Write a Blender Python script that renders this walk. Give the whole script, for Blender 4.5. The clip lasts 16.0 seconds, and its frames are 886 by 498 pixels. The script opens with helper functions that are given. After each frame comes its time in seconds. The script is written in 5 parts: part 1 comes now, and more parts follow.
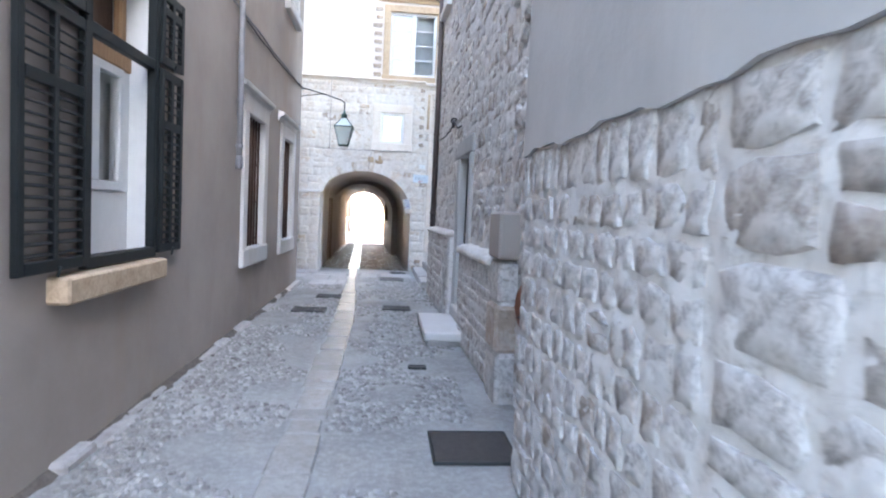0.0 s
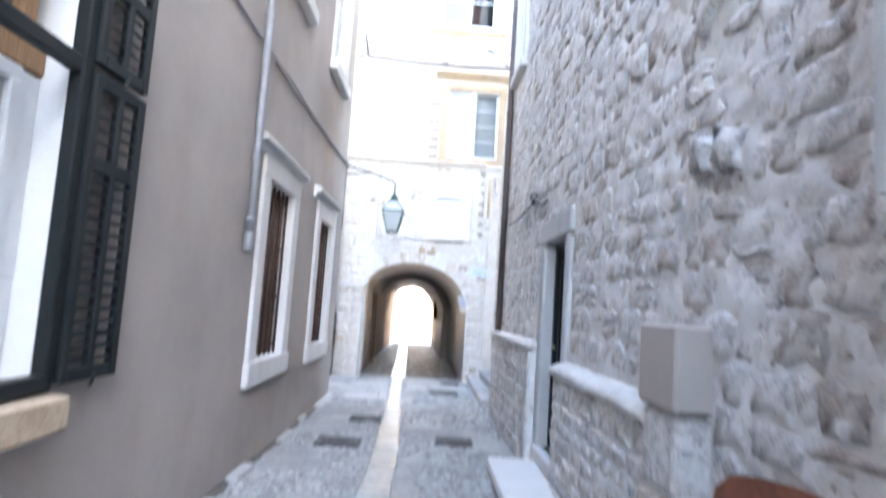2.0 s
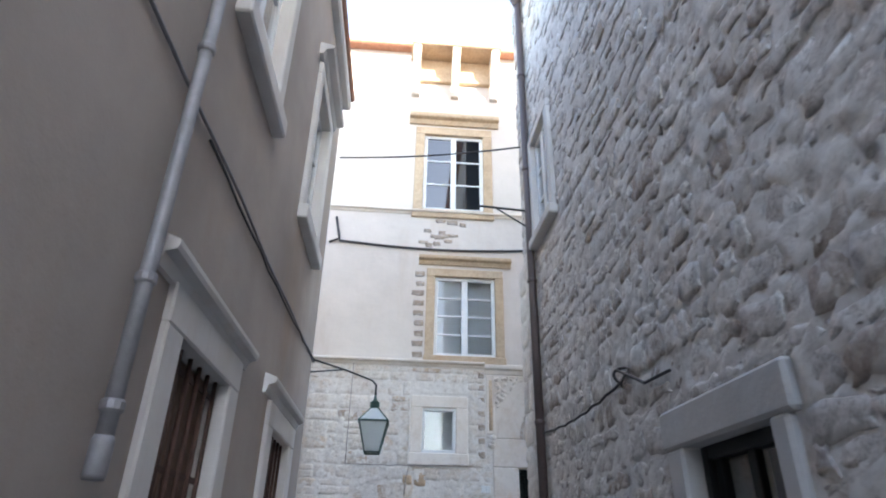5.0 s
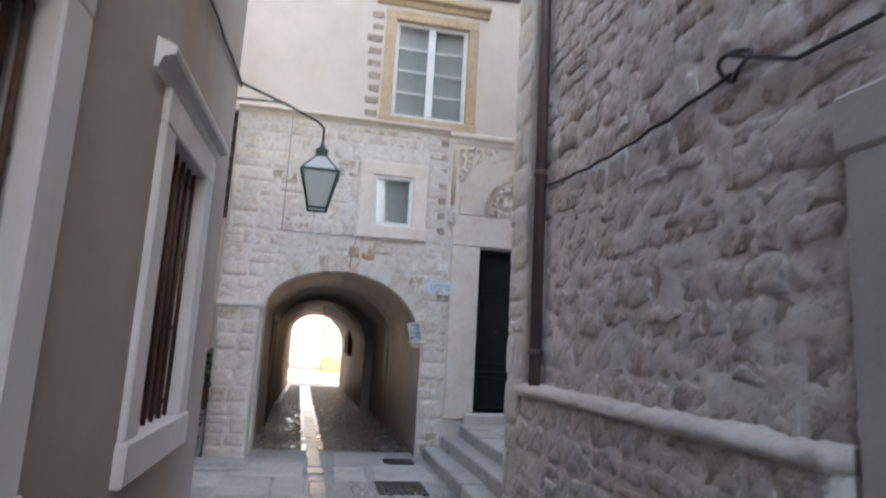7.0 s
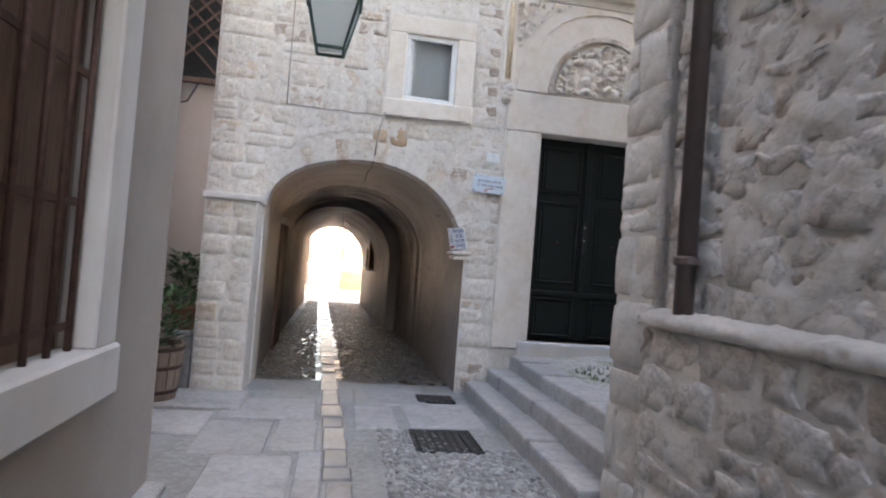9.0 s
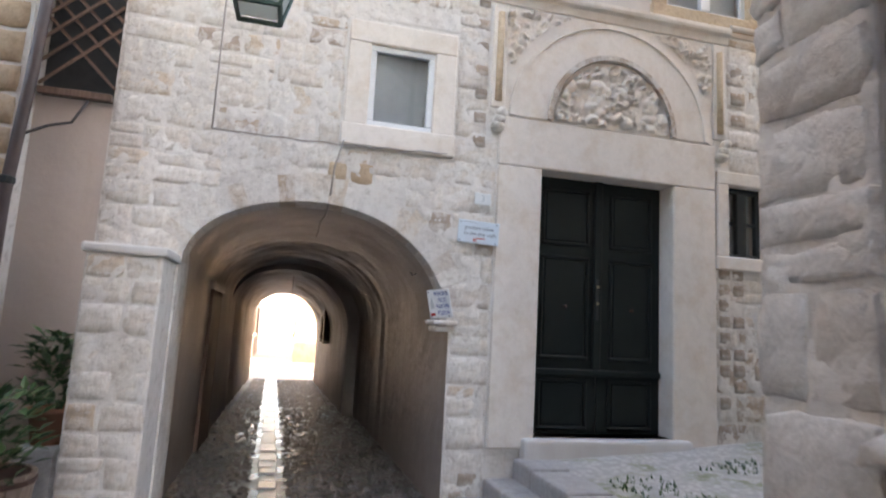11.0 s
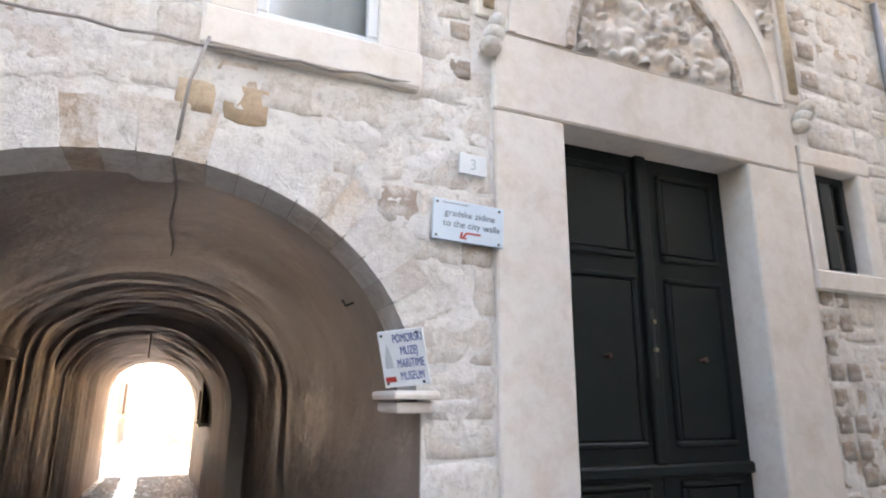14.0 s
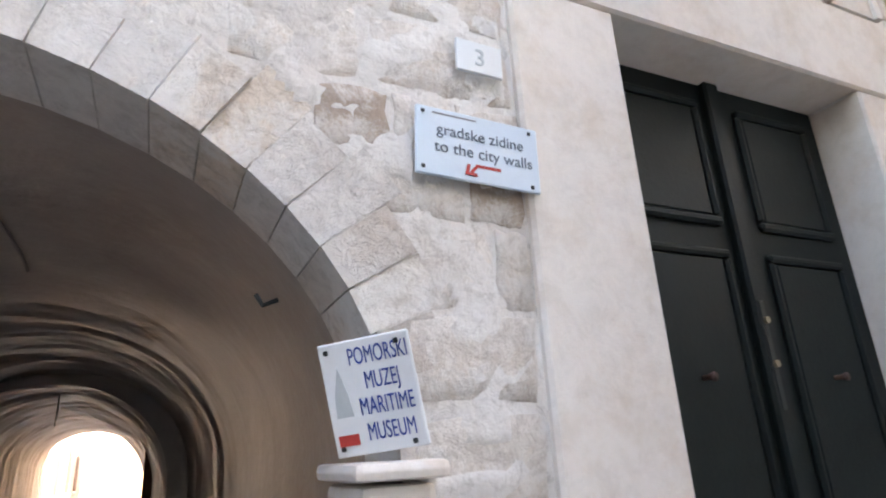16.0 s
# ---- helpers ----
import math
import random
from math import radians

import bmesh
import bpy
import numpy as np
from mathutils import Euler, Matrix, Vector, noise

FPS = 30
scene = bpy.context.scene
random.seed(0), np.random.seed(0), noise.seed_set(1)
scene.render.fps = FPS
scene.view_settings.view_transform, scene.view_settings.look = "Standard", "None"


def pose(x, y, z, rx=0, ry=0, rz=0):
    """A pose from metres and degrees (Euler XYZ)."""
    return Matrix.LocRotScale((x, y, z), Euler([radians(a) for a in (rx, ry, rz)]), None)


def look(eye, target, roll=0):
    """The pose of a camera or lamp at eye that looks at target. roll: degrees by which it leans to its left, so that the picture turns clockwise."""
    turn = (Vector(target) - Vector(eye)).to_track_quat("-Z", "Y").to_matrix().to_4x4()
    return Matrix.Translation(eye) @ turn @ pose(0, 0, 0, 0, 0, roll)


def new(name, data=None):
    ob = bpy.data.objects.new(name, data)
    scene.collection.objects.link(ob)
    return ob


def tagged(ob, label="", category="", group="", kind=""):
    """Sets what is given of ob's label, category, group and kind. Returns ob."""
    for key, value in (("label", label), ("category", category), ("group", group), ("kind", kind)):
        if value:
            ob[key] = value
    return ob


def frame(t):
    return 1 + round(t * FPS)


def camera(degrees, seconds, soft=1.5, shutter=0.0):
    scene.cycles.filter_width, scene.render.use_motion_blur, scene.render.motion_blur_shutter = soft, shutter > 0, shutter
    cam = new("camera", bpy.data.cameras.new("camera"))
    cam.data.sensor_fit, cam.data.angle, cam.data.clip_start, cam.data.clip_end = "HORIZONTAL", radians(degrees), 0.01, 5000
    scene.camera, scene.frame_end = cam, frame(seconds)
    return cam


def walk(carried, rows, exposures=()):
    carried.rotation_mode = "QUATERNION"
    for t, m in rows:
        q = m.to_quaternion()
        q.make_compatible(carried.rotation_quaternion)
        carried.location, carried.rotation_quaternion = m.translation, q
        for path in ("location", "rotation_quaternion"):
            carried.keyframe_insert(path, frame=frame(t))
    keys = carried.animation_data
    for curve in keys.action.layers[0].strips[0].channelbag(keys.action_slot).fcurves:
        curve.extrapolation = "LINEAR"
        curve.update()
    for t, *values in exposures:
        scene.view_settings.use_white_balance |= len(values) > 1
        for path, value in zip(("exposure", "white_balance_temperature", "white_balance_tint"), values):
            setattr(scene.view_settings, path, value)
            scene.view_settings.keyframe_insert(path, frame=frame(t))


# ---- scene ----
cam = camera(72.9, 16.0, soft=2.0, shutter=0.4)
METRES, EYE, TILT, LEAN, TURN = 15.2, 1.62, 0.0, 0.0, -5.8
ROWS = [
    (0.0, 0.0, 0.0, 0.0, 0.15, -3.37, -2.6),
    (0.5, -0.0054, 0.0335, -0.0011, 0.67, -1.81, -0.58),
    (1.0, -0.011, 0.0676, -0.0025, 3.71, -4.59, -3.78),
    (1.5, -0.0223, 0.1009, -0.0038, 4.22, -5.25, -4.12),
    (2.0, -0.0249, 0.1473, 0.0028, 4.44, 5.62, -3.77),
    (2.5, -0.0355, 0.1729, 0.0125, -0.92, 19.53, -1.47),
    (3.0, -0.041, 0.2051, 0.015, 0.51, 24.04, 0.36),
    (5.5, -0.0831, 0.3616, 0.0123, 1.16, 27.01, -1.21),
    (6.0, -0.0869, 0.3978, 0.0075, 0.75, 21.05, -1.22),
    (6.5, -0.0927, 0.4275, 0.0031, -6.61, 15.13, -3.12),
    (7.0, -0.1002, 0.4565, 0.0009, -5.86, 9.21, -3.2),
    (7.5, -0.1032, 0.4892, -0.0029, -2.8, 2.89, -3.81),
    (8.0, -0.1071, 0.5226, -0.0065, -5.53, 1.63, -4.2),
    (10.5, -0.1131, 0.6791, -0.0072, -1.64, 1.25, -4.87),
    (11.0, -0.1153, 0.7036, -0.0034, -8.18, 8.01, -3.14),
    (11.5, -0.1111, 0.7382, -0.0052, -3.34, 9.75, 0.06),
    (12.0, -0.1114, 0.7702, -0.0048, -8.56, 8.93, -2.51),
    (12.5, -0.11, 0.7981, -0.0054, -11.87, 8.37, -2.2),
    (13.0, -0.1079, 0.8298, -0.0035, -11.07, 10.1, -0.9),
    (13.5, -0.1088, 0.856, -0.0017, -15.27, 12.06, -1.4),
    (14.0, -0.1105, 0.88, 0.001, -17.32, 14.33, -0.34),
    (14.5, -0.1057, 0.907, 0.0026, -15.22, 15.21, 1.43),
    (15.0, -0.1005, 0.9295, 0.0015, -19.88, 17.53, 0.28),
    (15.5, -0.0947, 0.9512, 0.0031, -20.34, 17.83, 1.79),
    (16.0, -0.0873, 0.968, 0.005, -18.71, 18.78, 3.11),
]
EXPOSURES = [(0.0, 4.1, 6850, 11.5), (1.5, 4.2, 6900, 12), (2.0, 4.6, 6750, 10), (2.5, 4.8, 6650, 9), (3.0, 4.05, 6600, 8.5), (5.5, 3.15, 7100, 11), (8.0, 3.35, 7800, 13.5), (10.5, 3.6, 8000, 14.5), (11.5, 3.6, 8300, 15.5), (12.5, 3.85, 8300, 15.5), (13.0, 3.85, 8300, 15.5), (14.0, 4.15, 8300, 15.5), (16.0, 4.15, 8200, 16)]
walk(cam, [(t, pose(0, 0, EYE, TILT, LEAN, TURN) @ pose(METRES * x, METRES * y, METRES * z, 90 + pitch, roll, yaw)) for t, x, y, z, yaw, pitch, roll in ROWS], EXPOSURES)

# ---- light ----
SUN_FROM = Vector((1.0, -1.2, 0.8)).normalized()
world = bpy.data.worlds.new("sky")
scene.world = world
world.use_nodes = True
sky = world.node_tree.nodes.new("ShaderNodeTexSky")
sky.sky_type = "NISHITA"
sky.sun_disc = False
sky.sun_elevation = math.asin(SUN_FROM.z)
sky.sun_rotation = math.atan2(SUN_FROM.x, SUN_FROM.y)
world.node_tree.links.new(sky.outputs[0], world.node_tree.nodes["Background"].inputs[0])
world.node_tree.nodes["Background"].inputs[1].default_value = 0.15
sun = new("sun", bpy.data.lights.new("sun", "SUN"))
sun.data.energy, sun.data.angle, sun.data.color = 3.2, radians(0.5), (1.0, 0.93, 0.84)
sun.matrix_world = look(SUN_FROM * 30, (0, 0, 0))


# ---- materials ----
class Nodes:
    """A small node-graph writer for one Principled material."""

    def __init__(self, name):
        self.mat = bpy.data.materials.new(name)
        self.mat.use_nodes = True
        self.t = self.mat.node_tree
        self.b = self.t.nodes["Principled BSDF"]
        self.co = self.t.nodes.new("ShaderNodeTexCoord").outputs["Object"]

    def put(self, socket, value):
        if isinstance(value, bpy.types.NodeSocket):
            self.t.links.new(value, socket)
        elif isinstance(value, tuple) and len(value) == 3 and socket.type == "RGBA":
            socket.default_value = (*value, 1)
        else:
            socket.default_value = value

    def noise(self, scale, detail=4.0, rough=0.6, stretch=None, distort=0.0):
        n = self.t.nodes.new("ShaderNodeTexNoise")
        co = self.co
        if stretch:
            m = self.t.nodes.new("ShaderNodeMapping")
            m.inputs["Scale"].default_value = stretch
            self.t.links.new(co, m.inputs[0])
            co = m.outputs[0]
        self.t.links.new(co, n.inputs["Vector"])
        for k, v in (("Scale", scale), ("Detail", detail), ("Roughness", rough), ("Distortion", distort)):
            n.inputs[k].default_value = v
        return n.outputs["Fac"]

    def cells(self, scale, feature="F1", out="Distance"):
        n = self.t.nodes.new("ShaderNodeTexVoronoi")
        n.feature = feature
        n.inputs["Scale"].default_value = scale
        self.t.links.new(self.co, n.inputs["Vector"])
        return n.outputs[out]

    def ramp(self, fac, *stops):
        n = self.t.nodes.new("ShaderNodeValToRGB")
        while len(n.color_ramp.elements) < len(stops):
            n.color_ramp.elements.new(0.5)
        for e, (p, c) in zip(n.color_ramp.elements, stops):
            e.position = p
            e.color = (*c, 1) if isinstance(c, tuple) else (c, c, c, 1)
        self.t.links.new(fac, n.inputs[0])
        return n.outputs[0]

    def math(self, op, a, b=0.0):
        n = self.t.nodes.new("ShaderNodeMath")
        n.operation = op
        self.put(n.inputs[0], a)
        self.put(n.inputs[1], b)
        return n.outputs[0]

    def mix(self, fac, a, b, blend="MIX"):
        n = self.t.nodes.new("ShaderNodeMix")
        n.data_type, n.blend_type = "RGBA", blend
        self.put(n.inputs[0], fac)
        self.put(n.inputs[6], a)
        self.put(n.inputs[7], b)
        return n.outputs[2]

    def random(self):
        a = self.t.nodes.new("ShaderNodeObjectInfo").outputs["Random"]
        b = self.t.nodes.new("ShaderNodeNewGeometry").outputs["Random Per Island"]
        return self.math("FRACT", self.math("ADD", a, b))

    def bump(self, height, strength, distance=0.02):
        n = self.t.nodes.new("ShaderNodeBump")
        n.inputs["Strength"].default_value = strength
        n.inputs["Distance"].default_value = distance
        self.t.links.new(height, n.inputs["Height"])
        old = self.b.inputs["Normal"].links
        if old:
            self.t.links.new(old[0].from_socket, n.inputs["Normal"])
        self.t.links.new(n.outputs[0], self.b.inputs["Normal"])

    def done(self, color=None, rough=None, metal=None, spec=None):
        for key, v in (("Base Color", color), ("Roughness", rough), ("Metallic", metal), ("Specular IOR Level", spec)):
            if v is not None:
                self.put(self.b.inputs[key], v)
        return self.mat


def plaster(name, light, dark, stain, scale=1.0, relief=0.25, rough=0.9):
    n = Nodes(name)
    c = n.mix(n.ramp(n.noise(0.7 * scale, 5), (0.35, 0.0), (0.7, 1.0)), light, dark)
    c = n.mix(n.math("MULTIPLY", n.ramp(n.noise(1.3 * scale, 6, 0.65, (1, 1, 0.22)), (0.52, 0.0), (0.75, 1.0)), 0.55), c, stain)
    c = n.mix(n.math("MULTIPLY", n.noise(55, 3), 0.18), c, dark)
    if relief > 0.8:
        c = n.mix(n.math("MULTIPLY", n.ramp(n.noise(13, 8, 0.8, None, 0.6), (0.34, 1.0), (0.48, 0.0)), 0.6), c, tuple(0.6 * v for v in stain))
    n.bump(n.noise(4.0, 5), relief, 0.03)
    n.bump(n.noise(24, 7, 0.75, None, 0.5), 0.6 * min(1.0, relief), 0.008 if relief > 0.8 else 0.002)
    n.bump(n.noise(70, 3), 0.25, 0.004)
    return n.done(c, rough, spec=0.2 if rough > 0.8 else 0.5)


def stone(name, ramp, stain, relief=0.5, rough=0.85, blotch=0.5, grain=14, spots=0.4, smear=0.0, lime=(0.70, 0.66, 0.61)):
    """Weathered stone; every block takes its own tone, dark pit specks and lime smears lie over it."""
    n = Nodes(name)
    c = n.ramp(n.random(), *ramp)
    c = n.mix(n.math("MULTIPLY", n.ramp(n.noise(3.1, 6, 0.7), (0.48, 0.0), (0.66, 1.0)), blotch), c, stain)
    # Specks put the shade and dirt of pits into the colour.
    pit_shade = n.ramp(n.noise(grain * 1.6, 8, 0.8, None, 0.6), (0.36, 1.0), (0.56, 0.0))
    c = n.mix(n.math("MULTIPLY", pit_shade, spots), c, tuple(0.5 * v for v in stain))
    if smear:
        c = n.mix(n.math("MULTIPLY", n.ramp(n.noise(4.5, 7, 0.75, None, 0.4), (0.46, 0.0), (0.58, 1.0)), smear), c, lime)
    n.bump(n.noise(grain * 0.6, 8, 0.75, None, 0.5), relief * 0.7, 0.024)
    n.bump(n.noise(grain * 2.2, 6, 0.7, None, 0.8), relief * 0.8, 0.013)
    n.bump(n.noise(grain * 6, 5, 0.75), relief * 0.6, 0.004)
    return n.done(c, rough, spec=0.25)


def paint(name, color, rough=0.5, metal=0.0, vary=0.25, relief=0.12, scale=9, spec=None):
    n = Nodes(name)
    dark = tuple(v * (1 - vary) for v in color)
    c = n.mix(n.ramp(n.noise(scale, 6, 0.7), (0.35, 0.0), (0.7, 1.0)), color, dark)
    n.bump(n.noise(60, 4), relief, 0.004)
    return n.done(c, rough, metal, spec)


def wood(name, light, dark, rough=0.7, axis=(14, 14, 1.2)):
    n = Nodes(name)
    c = n.mix(n.ramp(n.noise(4, 6, 0.7, axis), (0.35, 0.0), (0.68, 1.0)), light, dark)
    n.bump(n.noise(6, 5, 0.7, axis), 0.35, 0.006)
    return n.done(c, rough)


def pane_glass(name, tint=(1, 1, 1)):
    n = Nodes(name)
    n.b.inputs["Transmission Weight"].default_value = 1.0
    n.b.inputs["IOR"].default_value = 1.45
    return n.done(tint, 0.03)


M_PLASTER = plaster("grey_plaster", (0.41, 0.355, 0.315), (0.305, 0.26, 0.23), (0.35, 0.26, 0.19))
M_PLASTER_LOW = plaster("cement_render", (0.50, 0.48, 0.46), (0.40, 0.385, 0.37), (0.34, 0.31, 0.29), 1.5, 0.4)
M_PLASTER_UP = plaster("pale_facade_plaster", (0.66, 0.59, 0.53), (0.56, 0.50, 0.45), (0.50, 0.40, 0.31), 1.2, 0.4)
M_PINK = plaster("pinkish_plaster", (0.60, 0.50, 0.44), (0.52, 0.43, 0.37), (0.45, 0.33, 0.22), 1.0, 0.25)
# Passage plaster in a darker brown than the house walls.
M_TUNNEL = plaster("dark_tunnel_plaster", (0.38, 0.315, 0.27), (0.26, 0.21, 0.178), (0.20, 0.145, 0.115), 1.6, 0.6, 0.5)
M_MORTAR = plaster("pale_lime_mortar", (0.72, 0.68, 0.63), (0.62, 0.57, 0.52), (0.52, 0.43, 0.35), 2.0, 1.0)
M_MORTAR_GREY = plaster("grey_lime_mortar", (0.69, 0.66, 0.63), (0.60, 0.57, 0.54), (0.50, 0.43, 0.38), 2.5, 1.0)
M_RUBBLE = stone("grey_rubble_stone", ((0.0, (0.68, 0.65, 0.62)), (0.3, (0.56, 0.53, 0.50)), (0.55, (0.70, 0.67, 0.64)), (0.8, (0.50, 0.455, 0.415)), (1.0, (0.40, 0.325, 0.275))), (0.44, 0.37, 0.325), 0.75, blotch=0.6, grain=11, spots=0.95, smear=0.5, lime=(0.72, 0.69, 0.66))
M_ASHLAR = stone("cream_limestone", ((0.0, (0.72, 0.66, 0.59)), (0.4, (0.64, 0.57, 0.50)), (0.76, (0.74, 0.69, 0.63)), (0.88, (0.58, 0.45, 0.33)), (1.0, (0.36, 0.28, 0.23))), (0.55, 0.41, 0.29), 0.9, blotch=0.65, grain=9, spots=0.6, smear=0.7)
M_PALE = stone("pale_rough_limestone", ((0.0, (0.74, 0.70, 0.65)), (0.8, (0.66, 0.61, 0.56)), (1.0, (0.50, 0.42, 0.35))), (0.52, 0.44, 0.37), 1.0, blotch=0.4, grain=9, smear=0.5)
M_DARKSTONE = stone("dark_weathered_stone", ((0.0, (0.30, 0.23, 0.18)), (1.0, (0.48, 0.38, 0.30))), (0.22, 0.16, 0.125), 0.8, smear=0.35)
M_TRIM = stone("smooth_dressed_stone", ((0.0, (0.70, 0.63, 0.56)), (1.0, (0.74, 0.67, 0.60))), (0.60, 0.48, 0.37), 0.2, 0.75, 0.5, 6, 0.16)
M_BROWN_TRIM = stone("ochre_weathered_stone", ((0.0, (0.50, 0.37, 0.25)), (1.0, (0.56, 0.43, 0.30))), (0.36, 0.24, 0.15), 0.4)
M_WHITE_TRIM = plaster("off_white_trim", (0.66, 0.63, 0.60), (0.58, 0.55, 0.52), (0.50, 0.44, 0.38), 2.0, 0.15)
M_SLAB = stone("worn_paving_stone", ((0.0, (0.46, 0.44, 0.42)), (0.5, (0.40, 0.38, 0.36)), (1.0, (0.52, 0.50, 0.48))), (0.30, 0.27, 0.25), 0.3, 0.55, 0.5, 9)
M_GUTTER = stone("polished_wet_paving", ((0.0, (0.30, 0.285, 0.27)), (1.0, (0.40, 0.38, 0.355))), (0.28, 0.25, 0.23), 0.5, 0.27, 0.5, 9)
M_PEBBLE = stone("grey_pebbles", ((0.0, (0.22, 0.21, 0.195)), (0.5, (0.34, 0.325, 0.305)), (0.8, (0.52, 0.50, 0.475)), (1.0, (0.14, 0.125, 0.115))), (0.26, 0.24, 0.22), 0.3, 0.6, 0.4)
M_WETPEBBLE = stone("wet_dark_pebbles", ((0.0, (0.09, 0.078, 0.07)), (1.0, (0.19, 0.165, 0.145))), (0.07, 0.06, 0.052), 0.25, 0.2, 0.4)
M_CURTAIN = paint("white_curtain", (0.72, 0.71, 0.68), 0.9, vary=0.12)
M_BLIND = paint("pale_window_blind", (0.46, 0.50, 0.50), 0.7, vary=0.1)
M_WHITE = paint("white_window_paint", (0.70, 0.70, 0.69), 0.45, vary=0.08)
M_SHUTTER = paint("black_green_shutter_paint", (0.009, 0.012, 0.013), 0.5, vary=0.3, spec=0.3)
M_DOOR = paint("dark_green_door_paint", (0.007, 0.012, 0.011), 0.5, vary=0.4, relief=0.3, scale=5, spec=0.25)
M_IRON = paint("rusty_dark_iron", (0.10, 0.050, 0.036), 0.65, 0.3, 0.5, 0.4, 20)
M_BLACK = paint("black_iron", (0.03, 0.035, 0.035), 0.5, 0.4)
M_PIPE_GREY = paint("grey_painted_zinc_pipe", (0.26, 0.25, 0.26), 0.55, 0.2)
M_PIPE_BROWN = paint("brown_painted_pipe", (0.10, 0.07, 0.065), 0.5, 0.1)
M_CABLE = paint("dark_cable", (0.05, 0.045, 0.045), 0.7)
M_CABLE_PALE = paint("painted_over_cable", (0.33, 0.29, 0.26), 0.8)
M_RUST = paint("rusted_sheet_iron", (0.26, 0.085, 0.045), 0.85, 0.1, 0.45, 0.5, 12)
M_GRATE = paint("cast_iron_cover", (0.075, 0.065, 0.062), 0.6, 0.3, 0.4, 0.5, 25)
M_OLDWOOD = wood("old_brown_wood", (0.17, 0.095, 0.06), (0.08, 0.045, 0.03))
M_BARREL = wood("weathered_barrel_wood", (0.30, 0.22, 0.17), (0.17, 0.12, 0.09))
M_TRELLIS = wood("brown_trellis_wood", (0.20, 0.12, 0.085), (0.11, 0.065, 0.045))
M_WARMWOOD = wood("warm_timber", (0.34, 0.20, 0.10), (0.22, 0.12, 0.06))
M_TERRACOTTA = paint("terracotta", (0.36, 0.16, 0.10), 0.85)
M_SOIL = paint("dark_soil", (0.05, 0.035, 0.025), 0.95, vary=0.5)
M_GLASS = pane_glass("window_glass")
M_SIGN = paint("pale_blue_enamel", (0.60, 0.68, 0.74), 0.3, vary=0.05)
M_SIGN_WHITE = paint("white_enamel", (0.72, 0.73, 0.72), 0.35, vary=0.06)
M_INK = paint("grey_lettering", (0.12, 0.15, 0.19), 0.6)
M_INK_BLUE = paint("blue_lettering", (0.02, 0.06, 0.28), 0.6)
M_INK_RED = paint("red_lettering", (0.50, 0.04, 0.03), 0.6)
# Near-black colour put in for the shade of unlit rooms and recesses.
M_DIM = paint("dark_shade_colour", (0.05, 0.05, 0.05), 0.9)
M_BRASS = paint("worn_brass", (0.35, 0.30, 0.22), 0.35, 0.9)
M_ROOF = paint("terracotta_roof_tile", (0.40, 0.20, 0.13), 0.9, vary=0.35)


M_SKYGLASS = Nodes("dark_window_glass").done((0.012, 0.014, 0.018), 0.03, spec=1.0)


def leafy():
    n = Nodes("glossy_leaf")
    c = n.ramp(n.random(), (0.0, (0.03, 0.07, 0.025)), (0.6, (0.05, 0.11, 0.035)), (1.0, (0.09, 0.15, 0.05)))
    return n.done(c, 0.4)


M_LEAF = leafy()


def mossy():
    n = Nodes("mossy_cobbles")
    c = n.mix(n.ramp(n.cells(16), (0.1, 0.0), (0.6, 1.0)), (0.56, 0.54, 0.51), (0.38, 0.36, 0.33))
    g = n.math("MULTIPLY", n.ramp(n.noise(1.6, 5, 0.6), (0.5, 0.0), (0.6, 1.0)), n.ramp(n.noise(12, 5, 0.7), (0.4, 0.0), (0.55, 1.0)))
    c = n.mix(n.math("MULTIPLY", g, 0.9), c, (0.16, 0.19, 0.07))
    n.bump(n.cells(16), -0.8, 0.03)
    return n.done(c, 0.8)


M_MOSSY = mossy()


def ground_mix():
    n = Nodes("cement_and_pebble_ground")
    c = n.mix(n.ramp(n.noise(0.9, 6, 0.65), (0.4, 0.0), (0.62, 1.0)), (0.32, 0.31, 0.29), (0.22, 0.21, 0.195))
    c = n.mix(n.math("MULTIPLY", n.ramp(n.noise(18, 6, 0.8), (0.45, 0.0), (0.62, 1.0)), 0.5), c, (0.48, 0.47, 0.455))
    c = n.mix(n.math("MULTIPLY", n.ramp(n.noise(4, 6, 0.7), (0.56, 0.0), (0.72, 1.0)), 0.6), c, (0.20, 0.185, 0.17))
    n.bump(n.cells(24), -0.5, 0.02)
    n.bump(n.noise(30, 5, 0.7), 0.5, 0.01)
    return n.done(c, n.ramp(n.noise(1.5, 4), (0.4, 0.45), (0.65, 0.8)), spec=0.4)


M_GROUND = ground_mix()


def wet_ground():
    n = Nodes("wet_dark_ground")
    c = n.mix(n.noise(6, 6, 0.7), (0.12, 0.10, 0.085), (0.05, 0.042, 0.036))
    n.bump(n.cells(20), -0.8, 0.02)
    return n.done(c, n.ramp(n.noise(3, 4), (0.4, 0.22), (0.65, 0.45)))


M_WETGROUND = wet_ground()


# ---- mesh helpers ----
def part(name, bm, material, parent=None, label="", smooth=False):
    me = bpy.data.meshes.new(name)
    bm.to_mesh(me)
    bm.free()
    for p in me.polygons:
        p.use_smooth = smooth
    me.materials.append(material)
    ob = new(name, me)
    if parent is not None:
        ob.parent = parent
        ob.matrix_parent_inverse = parent.matrix_basis.inverted()
    if label:
        tagged(ob, label)
    return ob


def thing(name, at, label, category, group="", kind=""):
    ob = new(name)
    ob.empty_display_size = 0.1
    ob.matrix_basis = Matrix.Translation(at)
    return tagged(ob, label, category, group, kind)


